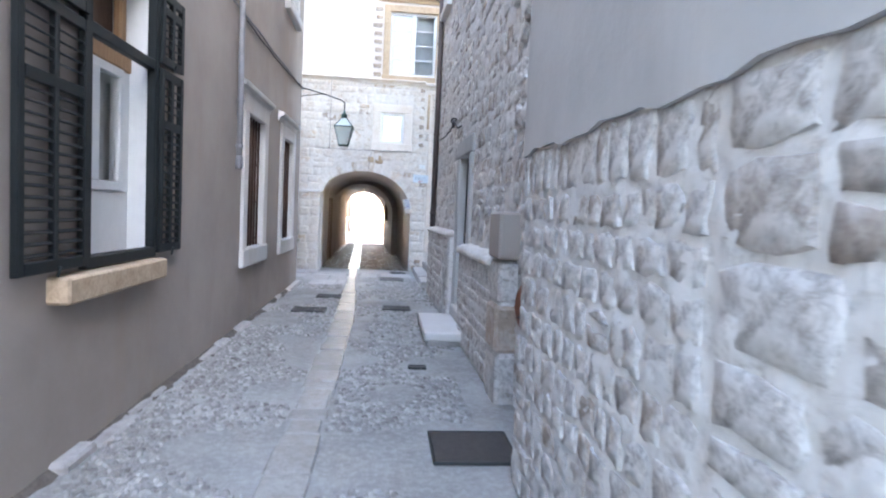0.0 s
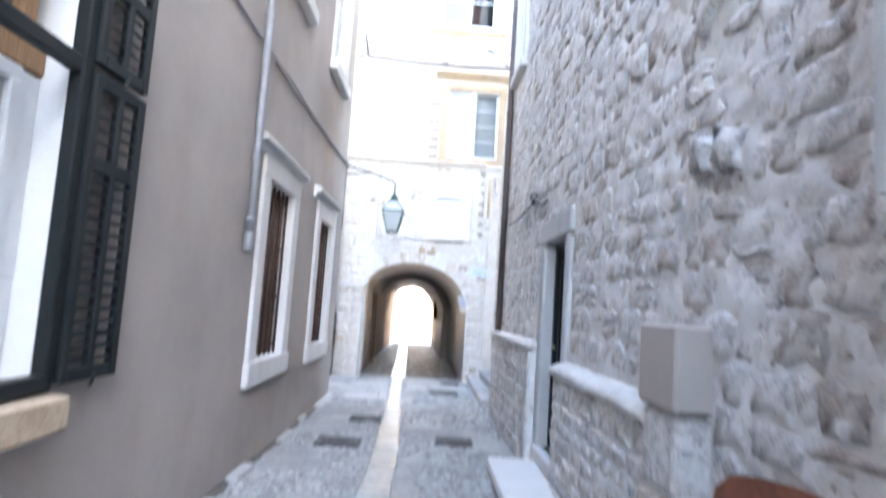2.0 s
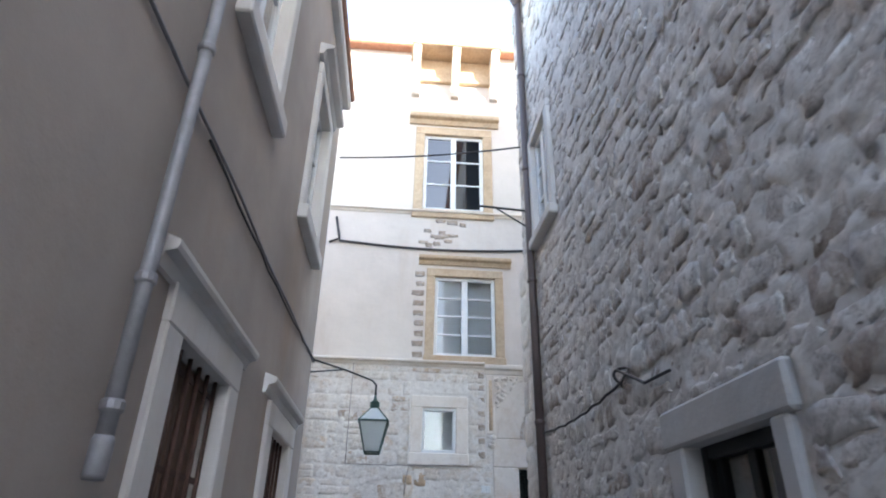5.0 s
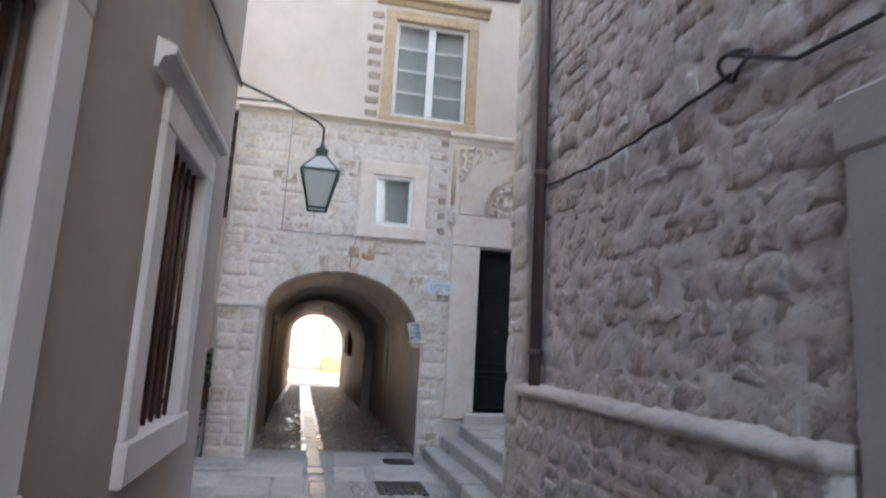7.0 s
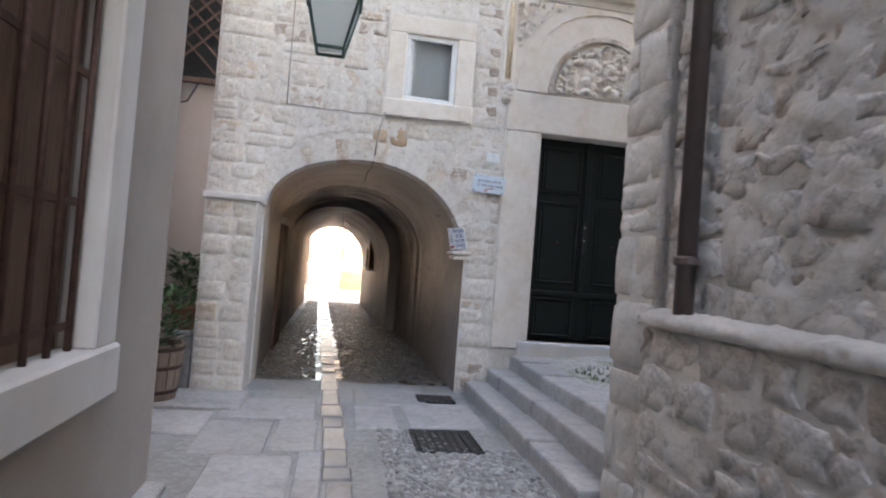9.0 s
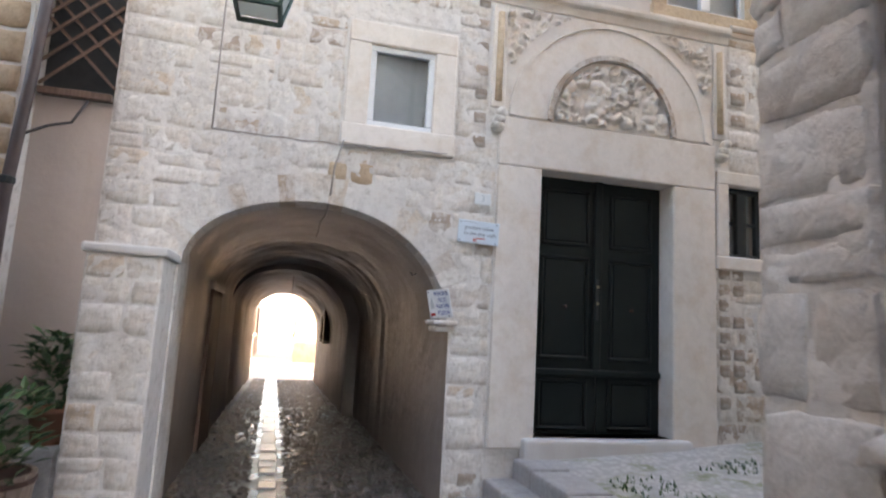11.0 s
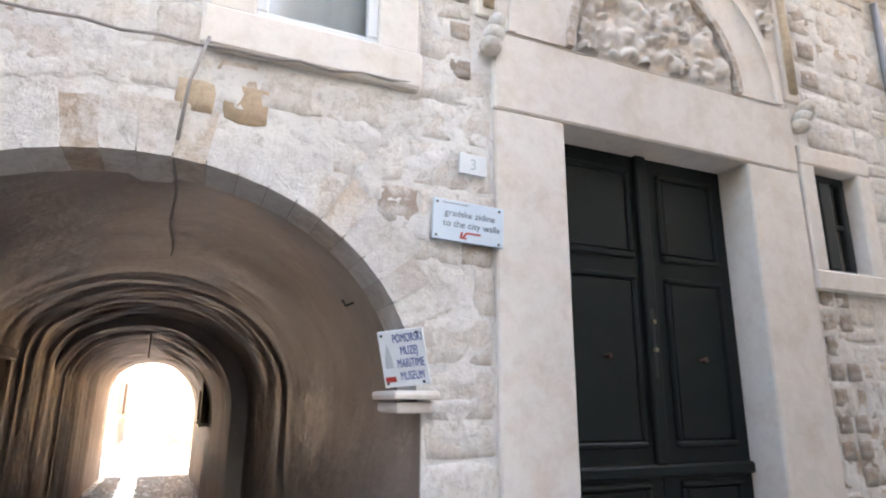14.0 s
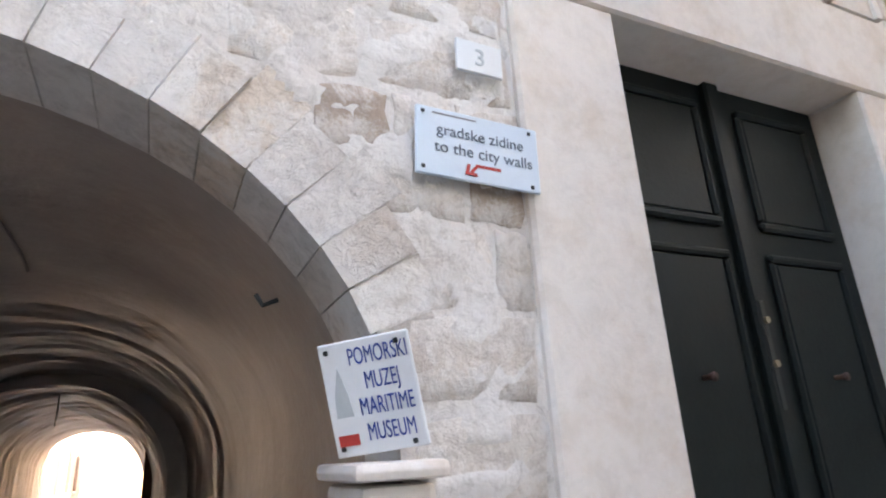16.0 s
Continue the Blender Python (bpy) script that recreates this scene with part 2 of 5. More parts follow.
def setting(name, bm, material, label, category, smooth=False):
    return tagged(part(name, bm, material, smooth=smooth), label, category, kind="structure")


def box(a, b, bevel=0.0, m=None, bm=None, seg=1):
    """A box between two corners, with rounded edges, mapped by m."""
    bm = bm or bmesh.new()
    lo = [min(p, q) for p, q in zip(a, b)]
    hi = [max(p, q) for p, q in zip(a, b)]
    made = bmesh.ops.create_cube(bm, size=1)["verts"]
    for v in made:
        v.co = Vector([lo[i] + (v.co[i] + 0.5) * (hi[i] - lo[i]) for i in range(3)])
    if bevel:
        bevel = min(bevel, 0.45 * min(h - l for l, h in zip(lo, hi)))
        edges = list({e for v in made for e in v.link_edges})
        made = bmesh.ops.bevel(bm, geom=edges, offset=bevel, segments=seg, affect="EDGES", profile=0.6)["verts"]
        made = [v for v in made if v.is_valid]
    if m is not None:
        place(bm, m, made)
    return bm


def place(bm, m, verts=None):
    chosen = verts if verts is not None else bm.verts[:]
    bmesh.ops.transform(bm, matrix=m, verts=chosen)
    if m.determinant() < 0:
        bmesh.ops.reverse_faces(bm, faces=list({f for v in chosen for f in v.link_faces}))
    return bm


def tube(points, radius, sides=8, bm=None, m=None, closed_ends=True):
    """A round bar along points; radius may be one value or one for each point."""
    bm = bm or bmesh.new()
    pts = [Vector(p) for p in points]
    rad = radius if isinstance(radius, (list, tuple)) else [radius] * len(pts)
    rings = []
    for i, p in enumerate(pts):
        way = (pts[min(i + 1, len(pts) - 1)] - pts[max(i - 1, 0)]).normalized()
        side = way.orthogonal().normalized() if i == 0 else (side - way * side.dot(way)).normalized()
        up = way.cross(side)
        rings.append([bm.verts.new(p + rad[i] * (math.cos(a) * side + math.sin(a) * up)) for a in [2 * math.pi * k / sides for k in range(sides)]])
    for r, s in zip(rings, rings[1:]):
        for k in range(sides):
            bm.faces.new((r[k], r[(k + 1) % sides], s[(k + 1) % sides], s[k]))
    if closed_ends:
        bm.faces.new(rings[0][::-1])
        bm.faces.new(rings[-1])
    if m is not None:
        place(bm, m, [v for r in rings for v in r])
    return bm


def lathe(profile, at=(0, 0, 0), sides=20, bm=None):
    """A turned body from (radius, height) pairs."""
    bm = bm or bmesh.new()
    rings = [[bm.verts.new((at[0] + r * math.cos(a), at[1] + r * math.sin(a), at[2] + z)) for a in [2 * math.pi * k / sides for k in range(sides)]] for r, z in profile]
    for r, s in zip(rings, rings[1:]):
        for k in range(sides):
            bm.faces.new((r[k], r[(k + 1) % sides], s[(k + 1) % sides], s[k]))
    bm.faces.new(rings[0][::-1])
    bm.faces.new(rings[-1])
    return bm


def prism(outline, d0, d1, m=None, bm=None):
    """An outline in (u, z), pulled from depth d0 to d1."""
    bm = bm or bmesh.new()
    a = [bm.verts.new((u, d0, z)) for u, z in outline]
    b = [bm.verts.new((u, d1, z)) for u, z in outline]
    k = len(a)
    bm.faces.new(a)
    bm.faces.new(b[::-1])
    for i in range(k):
        bm.faces.new((a[i], b[i], b[(i + 1) % k], a[(i + 1) % k]))
    bmesh.ops.recalc_face_normals(bm, faces=bm.faces[:])
    if m is not None:
        place(bm, m, a + b)
    return bm


# Wall frames: (along, outward, up) to the world.
SL, XL = 0.0075, -1.905
SR, XR = -0.017, 1.26
FY = 16.17
LEFT = Matrix(((SL, 1, 0, XL), (1, 0, 0, 0), (0, 0, 1, 0), (0, 0, 0, 1)))
RIGHT = Matrix(((SR, -1, 0, XR), (1, 0, 0, 0), (0, 0, 1, 0), (0, 0, 0, 1)))
FRONT = Matrix(((1, 0, 0, 0), (0, -1, 0, FY), (0, 0, 1, 0), (0, 0, 0, 1)))


def wall_body(u0, u1, z0, z1, openings, thick, m):
    """A wall of real thickness with openings (u0, u1, z0, z1) going through it."""
    bm = bmesh.new()
    us = sorted({u0, u1, *[v for o in openings for v in o[:2] if u0 < v < u1]})
    zs = sorted({z0, z1, *[v for o in openings for v in o[2:] if z0 < v < z1]})
    solid = lambda a, b: not any(o[0] - 1e-6 <= (us[a] + us[a + 1]) / 2 <= o[1] + 1e-6 and o[2] - 1e-6 <= (zs[b] + zs[b + 1]) / 2 <= o[3] + 1e-6 for o in openings)
    grid = {(a, b) for a in range(len(us) - 1) for b in range(len(zs) - 1) if solid(a, b)}
    quad = lambda *p: bm.faces.new([bm.verts.new(q) for q in p])
    for a, b in grid:
        x0, x1, y0, y1 = us[a], us[a + 1], zs[b], zs[b + 1]
        quad((x0, 0, y0), (x0, 0, y1), (x1, 0, y1), (x1, 0, y0))
        quad((x0, -thick, y0), (x1, -thick, y0), (x1, -thick, y1), (x0, -thick, y1))
        if (a - 1, b) not in grid:
            quad((x0, 0, y0), (x0, -thick, y0), (x0, -thick, y1), (x0, 0, y1))
        if (a + 1, b) not in grid:
            quad((x1, 0, y0), (x1, 0, y1), (x1, -thick, y1), (x1, -thick, y0))
        if (a, b - 1) not in grid:
            quad((x0, 0, y0), (x1, 0, y0), (x1, -thick, y0), (x0, -thick, y0))
        if (a, b + 1) not in grid:
            quad((x0, 0, y1), (x0, -thick, y1), (x1, -thick, y1), (x1, 0, y1))
    bmesh.ops.remove_doubles(bm, verts=bm.verts[:], dist=0.0005)
    bmesh.ops.recalc_face_normals(bm, faces=bm.faces[:])
    bmesh.ops.transform(bm, matrix=m, verts=bm.verts[:])
    bmesh.ops.recalc_face_normals(bm, faces=bm.faces[:])
    return bm


def block_shape(u0, u1, z0, z1, depth, rng, ragged=0.012, back=-0.006, rough=0.45):
    """One hewn stone: an uneven outline and a broken, knobbly face as a small grid."""
    w, h = u1 - u0, z1 - z0
    lines = (0.0, 0.04, 0.34, 0.66, 0.96, 1.0)
    seed = rng.uniform(0, 90)
    lean_u, lean_z = rng.uniform(-0.35, 0.35) * depth, rng.uniform(-0.35, 0.35) * depth
    cut = [rng.uniform(0.0, 0.09) * min(w, h) for _ in range(4)]
    wave = [[rng.uniform(-ragged, ragged) for _ in lines] for _ in range(4)]
    verts = []
    for j, b in enumerate(lines):
        for i, a in enumerate(lines):
            u, z = u0 + w * a, z0 + h * b
            u += wave[0][j] * (1 - a) + wave[1][j] * a
            z += wave[2][i] * (1 - b) + wave[3][i] * b
            side, end = (1 if a > 0.5 else 0), (1 if b > 0.5 else 0)
            if i in (0, 1, 4, 5) and j in (0, 1, 4, 5):
                c = cut[side + 2 * end]
                u += c * (0.5 - side) * 1.2
                z += c * (0.5 - end) * 1.2
            if i in (0, 5) or j in (0, 5):
                d = back
            else:
                knob = noise.fractal(Vector((u * 11, z * 11, seed)), 0.6, 2.1, 4)
                rim = 0.9 if i in (1, 4) or j in (1, 4) else 1.0
                d = depth * rim * (1 + rough * knob) + lean_u * (a - 0.5) + lean_z * (b - 0.5)
            verts.append((u, d, z))
    faces = [(6 * j + i, 6 * j + i + 1, 6 * j + i + 7, 6 * j + i + 6) for j in range(5) for i in range(5)]
    return verts, faces


# The rim of a stone is sharp, its face is soft.
FACE_SMOOTH = [0 < i < 4 and 0 < j < 4 for j in range(5) for i in range(5)]


def courses(u0, u1, z0, z1, high, wide, blocked, rng, split=0.25):
    """Uneven courses of blocks; blocked(z0, z1) gives the stretches that stay free."""
    z = z0
    while z < z1 - 0.04:
        top = min(z + rng.uniform(*high), z1)
        if z1 - top < 0.08:
            top = z1
        free = [(u0, u1)]
        for a, b in blocked(z, top):
            free = [q for p, r in free for q in ((p, min(r, a)), (max(p, b), r)) if q[1] - q[0] > 0.05]
        for a, b in free:
            u = a
            while u < b - 0.02:
                end = min(u + rng.uniform(*wide), b)
                if b - end < wide[0] * 0.6:
                    end = b
                if rng.random() < split and end - u > 0.14 and top - z > 0.16:
                    mid = z + (top - z) * rng.uniform(0.35, 0.65)
                    yield u, end, z, mid
                    yield u, end, mid, top
                else:
                    yield u, end, z, top
                u = end
        z = top


def masonry(parent, blocks, m, material, near, rng, gap=0.016, depth=(0.012, 0.03), ragged=0.010, limit=290, name="stone"):
    """Blocks inside near (a test in wall terms) become parts; the rest is one joined part."""
    verts, faces, made = [], [], 0
    flip = m.determinant() < 0
    for u0, u1, z0, z1 in blocks:
        if u1 - u0 < 0.05 or z1 - z0 < 0.05:
            continue
        v, f = block_shape(u0 + gap / 2, u1 - gap / 2, z0 + gap / 2, z1 - gap / 2, rng.uniform(*depth), rng, ragged)
        f = f if flip else [tuple(reversed(q)) for q in f]
        if near((u0 + u1) / 2, (z0 + z1) / 2) and made < limit:
            c = m @ Vector(((u0 + u1) / 2, 0, (z0 + z1) / 2))
            me = bpy.data.meshes.new(name)
            me.from_pydata([(m @ Vector(p)) - c for p in v], [], f)
            me.polygons.foreach_set("use_smooth", FACE_SMOOTH)
            me.materials.append(material)
            ob = new(name, me)
            ob.parent, ob.location = parent, c
            ob.matrix_parent_inverse = parent.matrix_basis.inverted()
            made += 1
        else:
            k = len(verts)
            verts += [m @ Vector(p) for p in v]
            faces += [tuple(k + i for i in q) for q in f]
    if verts:
        me = bpy.data.meshes.new("far_stonework")
        me.from_pydata(verts, [], faces)
        me.polygons.foreach_set("use_smooth", FACE_SMOOTH * (len(faces) // 25))
        me.materials.append(material)
        ob = new("far_stonework", me)
        ob.parent = parent
        ob.matrix_parent_inverse = parent.matrix_basis.inverted()
        tagged(ob, "joined weathered stones of the wall", kind="stuff")


def mortar_coat(parent, u0, u1, z0, z1, blocked, m, material, level, amp, seed, step=0.045):
    """Uneven mortar that laps over the stones' edges and hides some of them."""
    nu, nz = int((u1 - u0) / step), int((z1 - z0) / step)
    keep = set()
    for j in range(nz):
        a = z0 + (z1 - z0) * j / nz
        b = z0 + (z1 - z0) * (j + 1) / nz
        stops = blocked(a - 0.02, b + 0.02)
        for i in range(nu):
            c = u0 + (u1 - u0) * (i + 0.5) / nu
            if not any(p - 0.01 < c < q + 0.01 for p, q in stops):
                keep.add((i, j))
    count = {}
    for i, j in keep:
        for k in ((i, j), (i + 1, j), (i + 1, j + 1), (i, j + 1)):
            count[k] = count.get(k, 0) + 1
    index, verts = {}, []
    for (i, j), n in count.items():
        u, z = u0 + (u1 - u0) * i / nu, z0 + (z1 - z0) * j / nz
        big = noise.fractal(Vector((u * 6.0, z * 7.0, seed)), 0.6, 2.1, 6)
        d = level + amp * big if n == 4 else -0.012
        index[(i, j)] = len(verts)
        verts.append(m @ Vector((u + step * 0.3 * noise.noise(Vector((u * 19, z * 19, seed))), d, z)))
    faces = [[index[k] for k in ((i, j), (i + 1, j), (i + 1, j + 1), (i, j + 1))] for i, j in sorted(keep)]
    if m.determinant() > 0:
        faces = [f[::-1] for f in faces]
    me = bpy.data.meshes.new("mortar_coat")
    me.from_pydata(verts, [], faces)
    me.shade_smooth()
    me.materials.append(material)
    ob = new("mortar_coat", me)
    ob.parent = parent
    ob.matrix_parent_inverse = parent.matrix_basis.inverted()
    tagged(ob, "rough pale lime mortar smeared over the joints")


def writing(name, text, size, m, material, parent, align="LEFT"):
    """Raised lettering in the built-in font, turned into a mesh."""
    cu = bpy.data.curves.new(name, "FONT")
    cu.body, cu.size, cu.align_x, cu.extrude = text, size, align, 0.0008
    tmp = new(name, cu)
    me = bpy.data.meshes.new_from_object(tmp.evaluated_get(bpy.context.evaluated_depsgraph_get()))
    bpy.data.objects.remove(tmp)
    me.transform(m)
    me.materials.clear()
    me.materials.append(material)
    ob = new(name, me)
    ob.parent = parent
    ob.matrix_parent_inverse = parent.matrix_basis.inverted()
    return ob


# Lettering stands upright in (u, z) of a wall frame, reading along x.
def lettering_pose(u, z, d, roll=0.0):
    return FRONT @ Matrix.Translation((u, d, z)) @ Matrix(((1, 0, 0, 0), (0, 0, 1, 0), (0, 1, 0, 0), (0, 0, 0, 1))) @ pose(0, 0, 0, 0, 0, roll)


# ---- large structure ----
rng = random.Random(7)
bm = bmesh.new()
bmesh.ops.create_grid(bm, x_segments=1, y_segments=1, size=400)
setting("ground", bm, M_GROUND, "grey cement and pebble ground of the alley", "ground")

# Left house: rendered wall with openings, upper storey, eave.
W_SHUT = (3.92, 5.05, 1.22, 3.32)
W_BAR1 = (8.24, 9.28, 1.03, 2.84)
W_BAR2 = (10.92, 11.95, 1.02, 2.84)
W_UP1 = (8.15, 9.15, 5.15, 6.9)
W_UP2 = (10.95, 11.95, 5.2, 7.1)
left_wall = setting("wall_left", wall_body(-1, 13.0, -0.2, 8.5, [W_SHUT, W_BAR1, W_BAR2, W_UP1, W_UP2], 0.45, LEFT), M_PLASTER, "smooth grey rendered house wall with stained base", "wall")
outline = [(0.0, 0.0), (0.16, -0.03), (0.29, -0.10), (0.37, -0.22), (0.40, -0.36), (0.40, -3.0), (0.0, -3.0)]
bm = bmesh.new()
lo = [bm.verts.new((XL + SL * 13 + d, 13.0 + u, -0.2)) for u, d in outline]
hi = [bm.verts.new((XL + SL * 13 + d, 13.0 + u, 8.5)) for u, d in outline]
for i in range(len(outline) - 1):
    bm.faces.new((lo[i], hi[i], hi[i + 1], lo[i + 1]))
bmesh.ops.recalc_face_normals(bm, faces=bm.faces[:])
corner = setting("wall_left_corner", bm, M_PLASTER, "rounded rendered corner of the house", "wall", smooth=True)
setting("eave_left", box((-1, -0.4, 8.5), (13.2, 0.12, 8.68), 0.03, LEFT), M_WHITE_TRIM, "pale stone eave of the rendered house", "eave")
setting("roof_left", box((-1, -5.0, 8.68), (13.2, 0.17, 8.8), 0.03, LEFT), M_ROOF, "terracotta tile roof of the rendered house", "roof")
setting("house_inside_left", box((-1, -1.6, 0), (12.8, -1.5, 8.4), 0, LEFT), M_DIM, "back wall coloured near-black for the unlit interior", "wall")
# Low kerb stones and dirt line at the foot of the left wall.
kerb = thing("kerb", (-1.8, 6, 0), "uneven pale kerb stones along the house foot", "kerb", kind="structure")
u = 1.6
while u < 12.8:
    e = u + rng.uniform(0.35, 0.8)
    if rng.random() < 0.55:
        part("stone", box((u + 0.01, -0.02, -0.05), (e - 0.01, rng.uniform(0.05, 0.13), rng.uniform(0.02, 0.06)), 0.018, LEFT), M_SLAB, kerb)
    u = e

# Trodden dirt gathered along the house foot.
M_DIRT = paint("trodden_dirt", (0.15, 0.125, 0.105), 0.95, vary=0.5, relief=0.5, scale=20)
bm = bmesh.new()
rows = []
for i in range(240):
    u = 1.2 + 0.049 * i
    w = 0.05 + 0.07 * max(0.0, noise.fractal(Vector((u * 2.3, 0, 4)), 0.7, 2.0, 4) + 0.35)
    h = 0.012 + 0.02 * max(0.0, noise.noise(Vector((u * 4.1, 3, 1))))
    rows.append([bm.verts.new(LEFT @ Vector((u, d, z))) for d, z in ((0.001, h + 0.02), (w * 0.5, h), (w, -0.004))])
for a, b in zip(rows, rows[1:]):
    for k in (0, 1):
        bm.faces.new((a[k], a[k + 1], b[k + 1], b[k]))
tagged(part("dirt", bm, M_DIRT, smooth=True), "dark dirt gathered along the foot of the wall", "dirt", kind="stuff")

# Right house: near part stands forward, the rest is rubble with a thicker foot.
R_DOOR = (7.80, 8.70, 0.30, 2.43)
R_UP0 = (6.2, 7.2, 5.53, 7.23)
R_UP1 = (11.0, 11.76, 5.46, 6.92)
right_wall = setting("wall_right", wall_body(3.0, 12.62, -0.2, 13.6, [R_DOOR, R_UP0, R_UP1], 0.5, RIGHT), M_MORTAR_GREY, "grey rubble stone house wall with wide mortar joints", "wall")
# Unseen solid filler added to stop light leaks and block the sun.
setting("house_inside_right", box((3.2, -6.0, -0.1), (12.0, -0.74, 13.6), 0, RIGHT), M_DIM, "solid dark block added inside the rubble house to stop light", "house")
setting("wall_right_return", box((XR + SR * 12.62 + 0.02, 12.0, -0.2), (14.0, 12.62, 13.6)), M_MORTAR, "end wall of the rubble house", "wall")
setting("roof_right", box((3.0, -6.0, 13.6), (12.9, 0.3, 13.75), 0.03, RIGHT), M_ROOF, "terracotta tile roof of the rubble house", "roof")
NEAR = Matrix(((0, -1, 0, 0.85), (1, 0, 0, 0), (0, 0, 1, 0), (0, 0, 0, 1)))
near_wall = setting("wall_right_near", box((-4, -0.75, -0.2), (3.55, 0, 3.3), 0.0, NEAR), M_MORTAR_GREY, "grey coursed stone wall, rendered above head height", "wall")
rend = bmesh.new()
segs = 60
outline = [(-4, 3.3)] + [(-4 + 7.56 * i / segs, 1.99 + 0.014 * math.sin(i * 0.8) + 0.010 * math.sin(i * 2.3)) for i in range(segs + 1)] + [(3.56, 3.3)]
part("render_coat", prism(outline, 0.005, 0.028, NEAR), M_PLASTER_LOW, near_wall, "smooth grey cement render above the stonework")

# End facade with the passage.
AX0, AX1, ATOP, AXM = -1.63, 0.72, 2.68, -0.52
AZL, AZR = 2.05, 1.62


def arch_height(x):
    """Underside of the passage's arch at the facade."""
    if x < AXM:
        s = (AXM - x) / (AXM - AX0)
        return AZL + (ATOP - AZL) * max(0.0, 1 - s ** 2.1) ** 0.5
    s = (x - AXM) / (AX1 - AXM)
    return AZR + (ATOP - AZR) * max(0.0, 1 - s ** 2.0) ** 0.5


S_WIN = (-0.17, 0.45, 3.42, 4.22)
F_DOOR = (1.57, 3.04, 0.66, 3.22)
R_WIN = (3.70, 4.18, 2.52, 3.30)
W1 = (0.0, 1.22, 5.2, 6.86)
W1B = (2.95, 4.0, 5.2, 6.86)
W2 = (-0.32, 1.02, 8.42, 10.42)
low = wall_body(-2.28, 9.0, -0.2, 5.0, [S_WIN, F_DOOR, R_WIN, (AX0, AX1, -0.2, ATOP)], 0.5, FRONT)
steps = 36
for i in range(steps):
    a = AX0 + (AX1 - AX0) * i / steps
    b = AX0 + (AX1 - AX0) * (i + 1) / steps
    low.faces.new([low.verts.new((x, FY, z)) for x, z in ((a, ATOP), (a, arch_height(a)), (b, arch_height(b)), (b, ATOP))])
bmesh.ops.remove_doubles(low, verts=low.verts[:], dist=0.0005)
facade = setting("wall_end", low, M_MORTAR, "cream limestone facade pierced by an arched passage", "wall")
upper = setting("wall_end_upper", wall_body(-2.9, 9.0, 5.0, 12.9, [W1, W1B, W2], 0.5, FRONT), M_PLASTER_UP, "pale weathered plaster of the facade's upper storeys", "wall")
setting("roof_end", box((-2.9, -2.0, 12.9), (9.0, 0.25, 13.02), 0.03, FRONT), M_ROOF, "terracotta tile roof of the end house", "roof")


# Passage: a vault that narrows and bends, in two widths.
def vault(y0, y1, narrow0, narrow1, shift0, shift1, drop0, drop1, rows=10, cols=28):
    bm = bmesh.new()
    grid = []
    for r in range(rows + 1):
        f = r / rows
        y = y0 + (y1 - y0) * f
        k = narrow0 + (narrow1 - narrow0) * f
        sh = shift0 + (shift1 - shift0) * f
        line = [(AX0, -0.05)] + [(AX0 + (AX1 - AX0) * (0.5 - 0.5 * math.cos(math.pi * c / cols)), 0) for c in range(cols + 1)] + [(AX1, -0.05)]
        ring = []
        for x, z in line:
            h = z if z < 0 else arch_height(x) - drop0 - (drop1 - drop0) * f
            wob = 0.02 * noise.noise(Vector((x * 2, y * 1.3, h * 2))) + min(1.0, max(0.0, (y - 18.0) / 2.5)) * (0.032 * noise.noise(Vector((x * 0.7, y * 5.0, h * 0.7))) + 0.024 * noise.noise(Vector((x * 1.5, y * 12.0, h * 1.5))))
            ring.append(bm.verts.new((AXM + (x - AXM) * k + sh + wob * (1 if x < AXM else -1), y, h - (wob if z >= 0 else 0))))
        grid.append(ring)
    for a, b in zip(grid, grid[1:]):
        for i in range(len(a) - 1):
            bm.faces.new((a[i], a[i + 1], b[i + 1], b[i]))
    return bm


setting("passage_vault_front", vault(FY, 22.0, 1.0, 0.96, 0.0, -0.14, 0.0, 0.0, rows=130), M_TUNNEL, "dark brown plastered barrel vault of the passage", "vault", smooth=True)
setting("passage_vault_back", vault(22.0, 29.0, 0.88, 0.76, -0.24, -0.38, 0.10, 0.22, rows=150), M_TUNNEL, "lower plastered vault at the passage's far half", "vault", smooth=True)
bm = bmesh.new()
for i in range(steps):
    a, b = (AX0 + (AX1 - AX0) * (0.5 - 0.5 * math.cos(math.pi * (i + j) / steps)) for j in (0, 1))
    f1 = lambda x: (AXM + (x - AXM) * 1.06 - 0.14, 21.99, arch_height(x) + 0.12)
    f2 = lambda x: (AXM + (x - AXM) * 0.87 - 0.24, 21.99, arch_height(x) - 0.115)
    bm.faces.new([bm.verts.new(p) for p in (f1(a), f1(b), f2(b), f2(a))])
for x in (AX0, AX1):
    h = arch_height(x)
    xa, xb = AXM + (x - AXM) * 1.06 - 0.14, AXM + (x - AXM) * 0.87 - 0.24
    bm.faces.new([bm.verts.new(p) for p in ((xa, 21.99, 0), (xa, 21.99, h + 0.12), (xb, 21.99, h - 0.115), (xb, 21.99, 0))])
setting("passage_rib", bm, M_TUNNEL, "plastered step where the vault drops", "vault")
# Body of the house over the passage, open below.
setting("house_over_passage", box((-9, 16.7, 2.95), (9, 18.5, 12.0)), M_PLASTER_UP, "plastered house body above the passage", "house")
setting("house_over_passage_back", box((-9, 18.5, 2.95), (1.5, 29.0, 3.5)), M_PLASTER_UP, "low rear of the house over the passage", "house")
setting("house_beside_passage_1", box((-9, 16.7, -0.2), (-2.0, 29.0, 2.95)), M_PLASTER_UP, "plastered house body beside the passage", "house")
